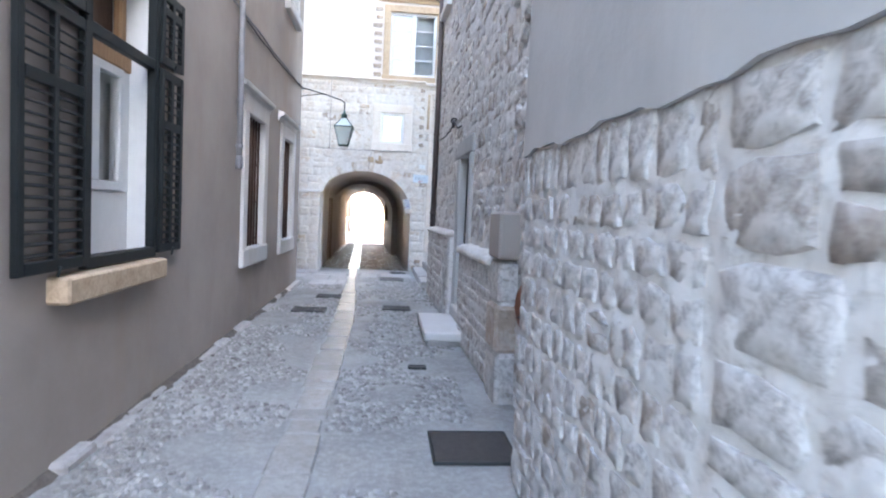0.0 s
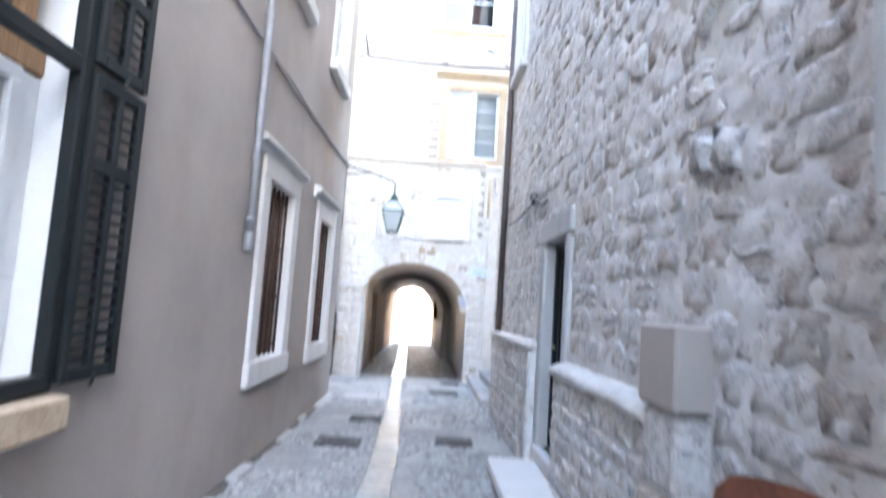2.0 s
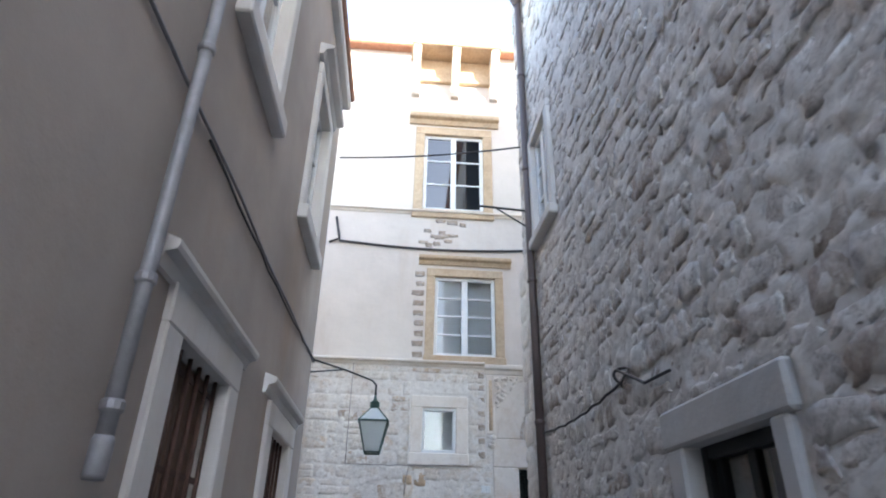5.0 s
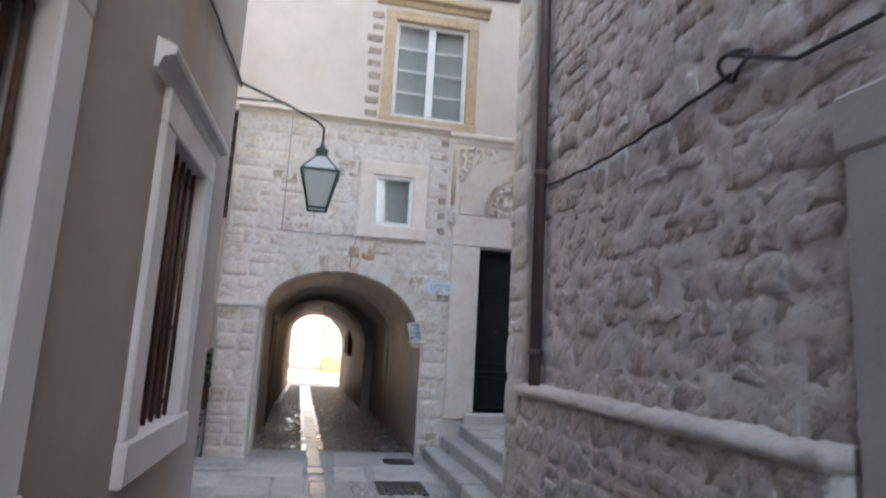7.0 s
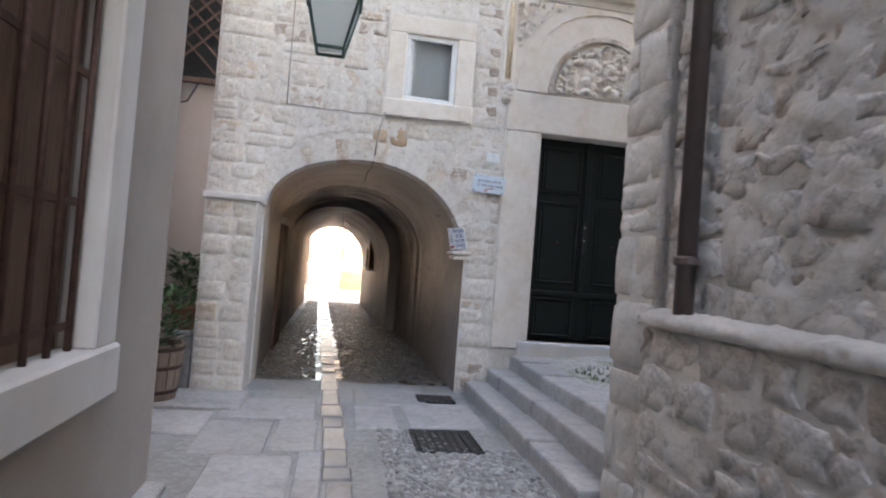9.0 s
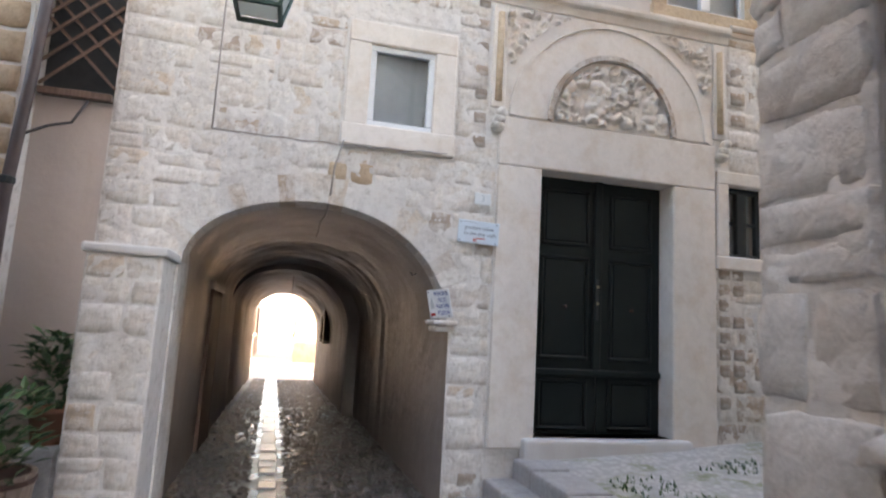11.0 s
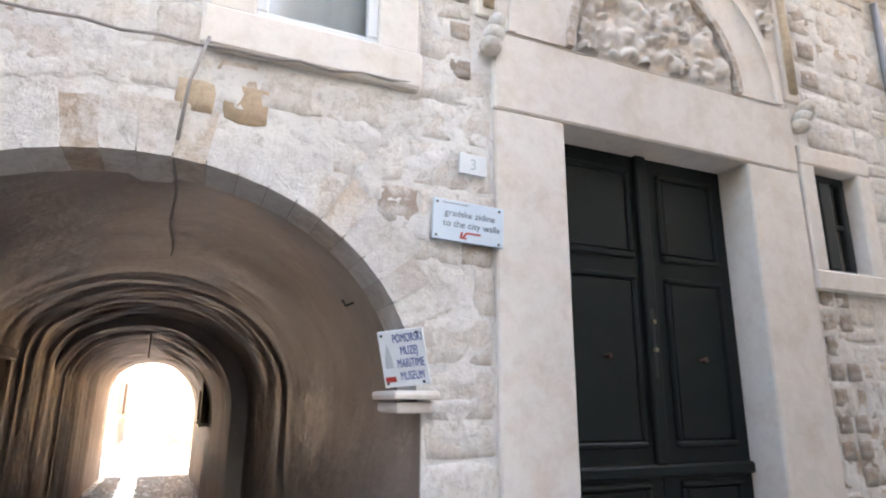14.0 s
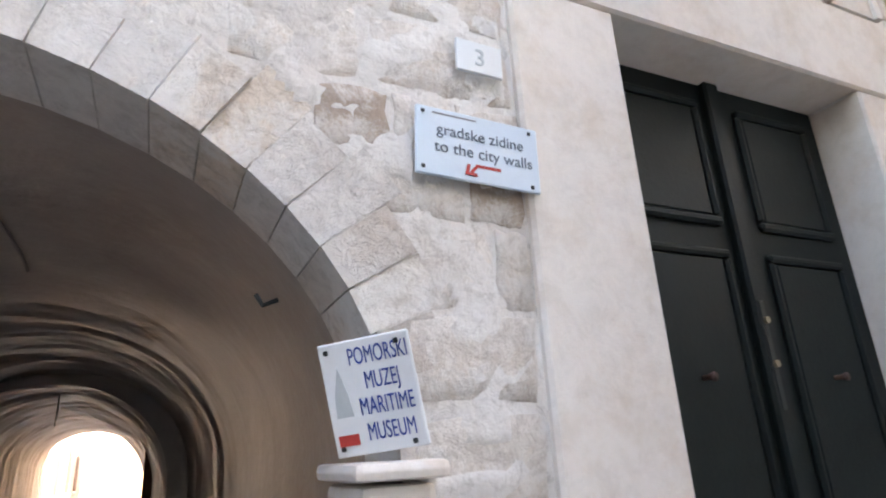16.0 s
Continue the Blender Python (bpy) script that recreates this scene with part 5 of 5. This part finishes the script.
cable("wall_cable", [Vector((-0.44 - 0.02 * (y - FY) + 0.012 * math.sin(y * 5), y, arch_height(-0.5) - 0.02)) for y in [FY + 0.02 + 0.25 * i for i in range(9)]], 0.008, "thin painted cable along the crown of the vault", M_CABLE_PALE)
cable("hanging_wire", [Vector((-0.72, 21.8, 2.44 - 0.1 * i)) for i in range(4)], 0.007, "thin wire hanging from the vault", M_CABLE_PALE)
hk = thing("iron_rod", RIGHT @ Vector((11.9, 0, 6.0)), "dark iron cable bracket on the downpipe wall", "bracket")
part("rod", tube([(11.9, 0.1, 5.95), (12.0, 0.75, 6.05)], 0.016, 8, m=RIGHT), M_BLACK, hk)
part("brace", tube([(11.9, 0.1, 5.7), (11.96, 0.5, 6.0)], 0.012, 8, m=RIGHT), M_BLACK, hk)
hook = tagged(part("iron_hook", tube([(0.44, FY + 0.25, 2.12), (0.40, FY + 0.24, 2.10), (0.38, FY + 0.24, 2.13)], 0.007, 8), M_BLACK), "small iron hook under the arch", "hook")


def sign_board(name, label, corner, along, up, w, h, mat, bolts=True):
    """A thin board from its lower corner, with the frame for its lettering."""
    x = Vector(along).normalized()
    z = x.cross(Vector(up)).normalized()
    y = z.cross(x)
    m = Matrix((x, y, z)).transposed().to_4x4()
    m.translation = corner
    t = thing(name, corner, label, "sign")
    part("board", box((0, 0, -0.012), (w, h, 0), 0.003, m), mat, t)
    if bolts:
        for u, v in ((0.02, 0.02), (w - 0.03, 0.015), (0.02, h - 0.02), (w - 0.03, h - 0.02)):
            part("screw", box((u - 0.006, v - 0.006, 0), (u + 0.006, v + 0.006, 0.005), 0.002, m), M_BLACK, t)
    return t, m


t, m = sign_board("city_walls_sign", "pale blue sign pointing to the city walls", (0.745, FY - 0.05, 2.42), (1, 0, -0.035), (0, 0, 1), 0.40, 0.215, M_SIGN)
writing("lettering", "gradske zidine", 0.050, m @ Matrix.Translation((0.205, 0.130, 0.0015)), M_INK, t, "CENTER")
writing("lettering", "to the city walls", 0.050, m @ Matrix.Translation((0.215, 0.075, 0.0015)), M_INK, t, "CENTER")
part("emblem_bar", box((0.05, 0.195, 0), (0.19, 0.199, 0.0015), 0, m), M_PIPE_GREY, t)
FLAT = Matrix(((1, 0, 0, 0), (0, 0, 1, 0), (0, 1, 0, 0), (0, 0, 0, 1)))
arrow = part("arrow_shaft", prism([(0.165, 0.03), (0.185, 0.055), (0.265, 0.055), (0.265, 0.046), (0.19, 0.046), (0.172, 0.024)], 0.0, 0.0018, m @ FLAT), M_INK_RED, t, "red arrow pointing into the passage")
part("arrow_head", prism([(0.148, 0.018), (0.156, 0.052), (0.166, 0.05), (0.160, 0.026), (0.186, 0.026), (0.186, 0.016)], 0.0, 0.003, m @ FLAT), M_INK_RED, t, "red arrow head")
t, m = sign_board("house_number", "small white house number plaque", (0.895, FY - 0.045, 2.79), (1, 0, -0.03), (0, 0, 1), 0.16, 0.115, M_SIGN_WHITE, False)
writing("lettering", "3", 0.085, m @ Matrix.Translation((0.08, 0.028, 0.0015)), M_BLIND, t, "CENTER")
t, m = sign_board("museum_sign", "white enamel museum sign on the arch corner", (0.553, FY + 0.03, 1.695), (0.17, -0.14, 0.02), (-0.26, -0.17, 1), 0.222, 0.262, M_SIGN_WHITE)
for i, word in enumerate(("POMORSKI", "MUZEJ", "MARITIME", "MUSEUM")):
    writing("lettering", word, 0.056, m @ Matrix.Translation((0.143, 0.205 - 0.058 * i, 0.0015)) @ Matrix.Diagonal((0.53, 1, 1, 1)), M_INK_BLUE, t, "CENTER")
part("arrow_bar", box((0.012, 0.025, 0), (0.062, 0.05, 0.0015), 0, m), M_INK_RED, t, "red arrow bar")
part("emblem", prism([(0.018, 0.09), (0.06, 0.09), (0.055, 0.14), (0.04, 0.205), (0.022, 0.14)], 0.0, 0.0015, m @ Matrix(((1, 0, 0, 0), (0, 0, 1, 0), (0, 1, 0, 0), (0, 0, 0, 1)))), M_BLIND, t, "faded grey emblem")
imp = tagged(part("impost_ledge", box((0.55, -0.25, 1.645), (0.775, 0.11, 1.685), 0.02, FRONT, seg=2), M_TRIM), "small moulded stone ledge under the sign", "ledge", kind="structure")
part("lower_moulding", box((0.58, -0.25, 1.585), (0.76, 0.06, 1.635), 0.02, FRONT, seg=2), M_TRIM, imp)

# ---- court: steps, landing, buttress, nook ----
steps_t = thing("stone_steps", (1.1, 14.4, 0), "three worn stone steps beside the passage", "steps")
for i, (x, top) in enumerate(((0.84, 0.16), (1.10, 0.32), (1.36, 0.48))):
    y = 12.72
    while y < 16.0:
        e = min(y + rng.uniform(0.7, 1.25), 16.14)
        if 16.14 - e < 0.35:
            e = 16.14
        part("tread", box((x + rng.uniform(-0.015, 0.015), y + 0.006, -0.1), (x + 0.5, e - 0.006, top + rng.uniform(-0.012, 0.008)), 0.03, seg=2), M_SLAB, steps_t)
        y = e
bm = bmesh.new()
nx, ny = 24, 10
vs = [[bm.verts.new((1.7 + 7.3 * i / nx, 12.6 + 3.6 * j / ny, 0.475 + 0.075 * (7.3 * i / nx) + 0.02 * noise.noise(Vector((i * 0.7, j * 0.7, 3))))) for j in range(ny + 1)] for i in range(nx + 1)]
for i in range(nx):
    for j in range(ny):
        bm.faces.new((vs[i][j], vs[i + 1][j], vs[i + 1][j + 1], vs[i][j + 1]))
setting("landing", bm, M_MOSSY, "pale pebbled landing with mossy grass patches", "landing", smooth=True)
bm = bmesh.new()
r = random.Random(21)
for _ in range(2600):
    x, y = r.uniform(1.8, 5.2), r.uniform(13.2, 15.9)
    if noise.noise(Vector((x * 1.3, y * 1.6, 9.0))) < 0.10:
        continue
    z = 0.475 + 0.075 * (x - 1.7)
    a, h = r.uniform(0, 6.28), r.uniform(0.015, 0.05)
    dx, dy = 0.012 * math.cos(a), 0.012 * math.sin(a)
    bm.faces.new([bm.verts.new(p) for p in ((x - dx, y - dy, z - 0.005), (x + dx, y + dy, z - 0.005), (x + dy * 1.5, y - dx * 1.5, z + h))])
tagged(part("grass", bm, M_LEAF), "short green grass between the pebbles", "grass", kind="stuff")

butt = setting("buttress", box((-2.17, 15.66, -0.1), (-1.645, FY + 0.1, 2.02), 0.01), M_MORTAR, "stone buttress beside the passage with pale cap", "buttress")
part("cap", box((-2.20, 15.62, 2.02), (-1.615, FY + 0.1, 2.09), 0.02, seg=2), M_WHITE_TRIM, butt, "pale mortar cap")
BUTT = Matrix(((1, 0, 0, 0), (0, -1, 0, 15.66), (0, 0, 1, 0), (0, 0, 0, 1)))
setting("nook_wall", box((-3.05, FY + 0.02, -0.2), (-2.28, FY + 0.4, 3.32)), M_PINK, "pinkish plastered nook wall", "wall")
# Sheet whose dark colour gives the shade behind the trellis.
setting("nook_wall_upper", box((-3.05, FY + 0.12, 3.32), (-2.28, FY + 0.4, 5.0)), M_DIM, "wall sheet coloured dark as shade behind the trellis", "wall")
ash = setting("nook_wall_left", box((-5.6, 15.95, -0.2), (-2.86, FY + 0.4, 5.0)), M_MORTAR, "yellowish ashlar wall of the nook", "wall")
ASH = Matrix(((1, 0, 0, 0), (0, -1, 0, 15.95), (0, 0, 1, 0), (0, 0, 0, 1)))
tr = thing("trellis_screen", (-2.6, FY, 3.34), "brown wooden lattice screen above the nook wall", "trellis")
part("bottom_rail", box((-2.84, 0.0, 3.32), (-2.28, 0.05, 3.38), 0.006, FRONT), M_TRELLIS, tr)
for k in range(-8, 9):
    for s in (1, -1):
        a, b = (-2.84, 4.2 + k * 0.2), (-2.28, 4.2 + k * 0.2 + s * 0.56)
        if min(a[1], b[1]) > 3.36 and max(a[1], b[1]) < 5.0:
            part("lath", tube([(a[0], 0.02 + 0.012 * s, a[1]), (b[0], 0.02 + 0.012 * s, b[1])], 0.016, 4, m=FRONT), M_TRELLIS, tr)
pipe = thing("downpipe", (-2.86, 15.9, 0), "dark rusty downpipe in the nook", "downpipe")
part("pipe", tube([(-2.84, 15.88, 0.3), (-2.84, 15.88, 2.4), (-2.78, 15.88, 3.4), (-2.72, 15.88, 5.0)], 0.045, 10), M_PIPE_BROWN, pipe, smooth=True)
for z in (1.2, 2.5):
    part("clamp", lathe([(0.05, 0), (0.06, 0.01), (0.06, 0.05), (0.05, 0.06)], (-2.84, 15.88, z), 10), M_BLACK, pipe)
cable("wall_cable", [Vector(p) for p in ((-2.8, 15.9, 2.9), (-2.7, 16.1, 3.05), (-2.55, 16.12, 3.1), (-2.45, 16.12, 3.3))], 0.012, "thin dark cable in the nook")


def foliage(parent, at, count, spread, height, seed, leaf=(0.05, 0.11)):
    r = random.Random(seed)
    bm = bmesh.new()
    for _ in range(count):
        a, q, h = r.uniform(0, 6.28), spread * math.sqrt(r.random()), height * r.random() ** 0.8
        c = Vector(at) + Vector((q * math.cos(a), q * math.sin(a), h))
        l, w = r.uniform(*leaf), r.uniform(0.018, 0.04)
        way = Vector((math.cos(a + r.uniform(-1, 1)), math.sin(a + r.uniform(-1, 1)), r.uniform(-0.2, 0.9))).normalized()
        side = way.cross(Vector((0, 0, 1))).normalized() * w
        up = side.cross(way).normalized() * 0.012
        vs = [bm.verts.new(p) for p in (c, c + way * l * 0.45 + side + up, c + way * l, c + way * l * 0.45 - side + up)]
        bm.faces.new(vs)
    part("leaves", bm, M_LEAF, parent, "glossy dark green leaves")


def barrel(x, y, z, r, h):
    t = thing("barrel_planter", (x, y, z), "half-barrel planter of weathered staves with a leafy shrub", "planter")
    prof = lambda f: r * (0.84 + 0.16 * f)
    for k in range(18):
        a0, a1 = 2 * math.pi * k / 18 + 0.012, 2 * math.pi * (k + 1) / 18 - 0.012
        bm = bmesh.new()
        rows = []
        for f in (0.0, 0.33, 0.66, 1.0):
            rows.append([bm.verts.new((x + q * prof(f) * math.cos(a), y + q * prof(f) * math.sin(a), z + h * f)) for a, q in ((a0, 1.0), (a1, 1.0), (a1, 0.9), (a0, 0.9))])
        for p, q in zip(rows, rows[1:]):
            for i in range(4):
                bm.faces.new((p[i], p[(i + 1) % 4], q[(i + 1) % 4], q[i]))
        bm.faces.new(rows[0][::-1])
        bm.faces.new(rows[-1])
        part("stave", bm, M_BARREL, t)
    for f in (0.12, 0.55, 0.88):
        part("hoop", lathe([(prof(f) + 0.002, 0), (prof(f) + 0.010, 0.004), (prof(f) + 0.012, 0.03), (prof(f) + 0.003, 0.035)], (x, y, z + h * f), 24), M_IRON, t)
    part("soil", lathe([(r * 0.86, 0), (r * 0.88, 0.02), (0.05, 0.05)], (x, y, z + h - 0.08), 18), M_SOIL, t)
    part("stem", tube([(x, y, z + h - 0.05), (x - 0.04, y, z + h + 0.35), (x - 0.16, y + 0.04, z + h + 0.75), (x - 0.32, y + 0.1, z + h + 1.0)], [0.035, 0.03, 0.022, 0.015], 7), M_OLDWOOD, t, smooth=True)
    foliage(t, (x, y, z + h - 0.02), 260, r * 1.0, 0.5, 31, (0.08, 0.16))


barrel(-2.44, 15.2, 0.05, 0.30, 0.52)


def pot(x, y, z, r, h, mat, label, count, seed):
    t = thing("plant_pot", (x, y, z), label, "plant pot", "potted plants in the nook")
    part("pot", lathe([(r * 0.7, 0), (r * 0.95, h * 0.85), (r * 1.08, h * 0.86), (r * 1.08, h), (r * 0.92, h), (r * 0.88, h * 0.9)], (x, y, z), 20), mat, t, smooth=True)
    part("soil", lathe([(r * 0.9, 0), (0.03, 0.02)], (x, y, z + h * 0.9), 14), M_SOIL, t)
    foliage(t, (x, y, z + h * 0.9), count * 2, r * 1.3, 0.55, seed, (0.07, 0.15))


pot(-2.32, 15.88, 0.62, 0.15, 0.26, M_TERRACOTTA, "terracotta pot with glossy shrub", 120, 41)
pot(-2.98, 15.3, 0.05, 0.2, 0.34, M_BARREL, "low tan pot with trailing greenery", 150, 42)
st = setting("pot_stand", box((-2.48, 15.72, 0.0), (-2.2, 16.1, 0.62), 0.02), M_SLAB, "rough stone block under a flower pot", "block")

counter = thing("side_table", (5.1, 15.75, 0.72), "white-topped narrow table against the limestone wall", "table")
part("tabletop", box((4.6, 15.45, 1.66), (5.7, 16.05, 1.70), 0.008), M_WHITE, counter)
part("apron", box((4.7, 15.52, 1.52), (5.6, 15.98, 1.66), 0.008), M_OLDWOOD, counter)
for x in (4.72, 5.52):
    for y in (15.54, 15.90):
        part("leg", box((x, y, 0.66), (x + 0.06, y + 0.06, 1.52), 0.006), M_OLDWOOD, counter)
cable("wall_conduit", [FRONT @ Vector((4.78 + 0.01 * math.sin(z * 3), 0.04, z)) for z in (0.7, 1.4, 2.1, 2.8, 3.5, 4.2, 4.95)], 0.03, "grey conduit running up the limestone wall", M_PIPE_GREY)

# ---- masonry, piece by piece ----
rng = random.Random(19)


def rects(*holes):
    return lambda a, b: [(h[0], h[1]) for h in holes if h[2] < b - 0.02 and h[3] > a + 0.02]


# Ring of arch stones over the passage.
ring_len = 26
arch_holder = facade
for i in range(ring_len):
    pts = []
    for j in (0.015, 0.985):
        f = (i + j) / ring_len
        x = AX0 + (AX1 - AX0) * (0.5 - 0.5 * math.cos(math.pi * f))
        e = 0.01
        p, q = max(AX0, x - e), min(AX1, x + e)
        n = Vector((-(arch_height(q) - arch_height(p)), q - p)).normalized()
        pts.append((Vector((x, arch_height(x))), n))
    out = rng.uniform(0.15, 0.27)
    (a, na), (b, nb) = pts
    if (a - b).length < 0.03:
        continue
    poly = [tuple(a - na * 0.02), tuple(b - nb * 0.02), tuple(b + nb * out), tuple(a + na * out)]
    part("arch_stone", prism(poly, -0.28, rng.uniform(0.000, 0.016), FRONT), rng.choice((M_ASHLAR, M_PALE)), facade)


def arch_block(a, b):
    """The stretch that the arch and its ring take at this height."""
    z = a
    xs = [AX0 - 0.06 + (AX1 - AX0 + 0.30) * i / 80 for i in range(81)]
    hit = [x for x in xs if AX0 - 0.06 < x < AX1 + 0.24 and z < (arch_height(min(max(x, AX0), AX1)) + 0.24 if AX0 < x < AX1 else AZR + 0.05) + 0.0]
    if z < AZR:
        return [(AX0 - 0.02, AX1 + 0.004)]
    return [(max(min(hit), AX0 - 0.02), max(hit))] if hit else []


fixed = rects((S_WIN[0] - 0.22, S_WIN[1] + 0.22, S_WIN[2] - 0.22, S_WIN[3] + 0.22), (1.12, 3.54, -1, 3.72), (1.0, 3.70, 3.5, 5.0), (R_WIN[0] - 0.15, R_WIN[1] + 0.15, R_WIN[2] - 0.15, R_WIN[3] + 0.15), (-2.4, -1.6, -1, 2.06))
masonry(facade, list(courses(-2.28, 5.6, 0.0, 4.97, (0.16, 0.30), (0.18, 0.60), lambda a, b: fixed(a, b) + arch_block(a, b), rng, 0.08)), FRONT, M_ASHLAR, lambda u, z: 0.6 < u < 1.2 or z < 4.2, rng, 0.008, (0.001, 0.007), 0.010)
# A few stones showing through the plaster beside the upper windows.
toothing = []
for z in [5.15 + 0.21 * k for k in range(9)]:
    toothing.append((-0.34 - rng.uniform(0.03, 0.14), -0.2, z, z + 0.13))
for k in range(26):
    u, z = rng.uniform(-0.9, 0.9), rng.uniform(4.55, 4.95)
    toothing.append((u, u + rng.uniform(0.1, 0.2), z, z + rng.uniform(0.07, 0.12)))
for k in range(14):
    u, z = rng.uniform(-0.6, 0.7), rng.uniform(7.5, 8.15)
    toothing.append((u, u + rng.uniform(0.12, 0.25), z, z + rng.uniform(0.08, 0.13)))
masonry(upper, [q for q in toothing if q[2] > 5.1], FRONT, M_DARKSTONE, lambda u, z: True, rng, 0.01, (0.006, 0.014), 0.01)
dark = [(0.85, 0.99, z, z + 0.13) for z in [3.35 + 0.24 * k for k in range(7)]] + [(3.74, 3.95, z, z + 0.16) for z in (3.72, 3.95, 4.2, 4.5)] + [(3.58 + 0.17 * k, 3.73 + 0.17 * k, z, z + 0.14) for z in [0.95 + 0.165 * q for q in range(9)] for k in (0, 1) if rng.random() < 0.75] + [(4.0, 4.2, 1.25, 1.42), (4.0, 4.22, 0.98, 1.12), (0.86, 1.06, 0.2, 0.36), (0.78, 0.92, 0.05, 0.2)]
masonry(facade, dark, FRONT, M_DARKSTONE, lambda u, z: True, rng, 0.012, (0.006, 0.010), 0.005, name="dark_stone")
masonry(facade, [(-0.48, -0.30, 2.88, 3.06), (-0.28, -0.06, 2.86, 3.07)], FRONT, M_BROWN_TRIM, lambda u, z: True, rng, 0.01, (0.006, 0.009), 0.006, name="ochre_stone")
masonry(butt, list(courses(-2.17, -1.645, 0.0, 2.01, (0.14, 0.26), (0.18, 0.36), rects(), rng, 0.1)), BUTT, M_ASHLAR, lambda u, z: True, rng, 0.010, (0.003, 0.009), 0.009)
masonry(ash, list(courses(-4.4, -2.88, 0.0, 5.0, (0.2, 0.3), (0.3, 0.5), rects(), rng, 0.0)), ASH, M_BROWN_TRIM, lambda u, z: True, rng, 0.012, (0.006, 0.014), 0.005)

rubble_holes = rects((R_DOOR[0] - 0.2, R_DOOR[1] + 0.22, -1, R_DOOR[3] + 0.23), (R_UP0[0] - 0.14, R_UP0[1] + 0.14, R_UP0[2] - 0.14, R_UP0[3] + 0.14), (R_UP1[0] - 0.14, R_UP1[1] + 0.14, R_UP1[2] - 0.14, R_UP1[3] + 0.14), (5.0, 7.68, -1, 1.2), (8.9, 12.2, -1, 1.3), (12.2, 13, -1, 5.4))
masonry(right_wall, list(courses(3.56, 12.6, 0.0, 11.5, (0.12, 0.25), (0.12, 0.40), rubble_holes, rng, 0.3)), RIGHT, M_RUBBLE, lambda u, z: z < 4.2, rng, 0.020, (0.003, 0.022), 0.028)
masonry(near_wall, list(courses(1.47, 3.54, 0.0, 2.0, (0.14, 0.20), (0.12, 0.27), rects(), rng, 0.05)) + list(courses(-1.0, 1.44, 0.0, 2.0, (0.22, 0.33), (0.22, 0.40), rects(), rng, 0.15)), NEAR, M_RUBBLE, lambda u, z: True, rng, 0.026, (0.006, 0.018), 0.016)
FOOT = RIGHT @ Matrix.Translation((0, 0.12, 0))
masonry(foot, list(courses(8.93, 12.2, 0.0, 1.27, (0.12, 0.26), (0.14, 0.42), rects(), rng, 0.25)), FOOT, M_RUBBLE, lambda u, z: True, rng, 0.02, (0.003, 0.018), 0.024)
PARA = RIGHT @ Matrix.Translation((0, 0.13, 0))
masonry(par, list(courses(5.46, 7.66, 0.0, 1.14, (0.11, 0.22), (0.13, 0.34), rects(), rng, 0.2)), PARA, M_RUBBLE, lambda u, z: True, rng, 0.028, (0.006, 0.02), 0.016)
QUO = RIGHT @ Matrix.Translation((0, 0.06, 0))
masonry(quoin, list(courses(12.2, 12.68, 0.0, 5.38, (0.2, 0.42), (0.22, 0.5), rects(), rng, 0.1)), QUO, M_PALE, lambda u, z: True, rng, 0.016, (0.008, 0.022), 0.014)
mortar_coat(right_wall, 3.56, 12.2, 0.0, 5.2, rubble_holes, RIGHT, M_MORTAR_GREY, 0.008, 0.020, 1.0, 0.03)
mortar_coat(right_wall, 3.56, 12.2, 5.2, 11.5, rubble_holes, RIGHT, M_MORTAR_GREY, 0.008, 0.020, 1.0, 0.05)
mortar_coat(near_wall, -1.0, 3.55, 0.0, 2.0, rects(), NEAR, M_MORTAR_GREY, 0.005, 0.014, 2.0, 0.025)
mortar_coat(foot, 8.94, 12.2, 0.0, 1.28, rects(), FOOT, M_MORTAR_GREY, 0.003, 0.016, 3.0, 0.03)
mortar_coat(par, 5.46, 7.66, 0.0, 1.15, rects(), PARA, M_MORTAR_GREY, 0.003, 0.016, 4.0, 0.03)
mortar_coat(quoin, 12.2, 12.67, 0.0, 5.38, rects(), QUO, M_MORTAR, 0.004, 0.016, 5.0, 0.03)
mortar_coat(facade, -2.28, 6.0, 0.0, 4.97, lambda a, b: fixed(a, b) + arch_block(a, b), FRONT, M_MORTAR, 0.0025, 0.010, 6.0, 0.026)
mortar_coat(butt, -2.17, -1.65, 0.0, 2.02, rects(), BUTT, M_MORTAR, 0.003, 0.010, 7.0, 0.03)
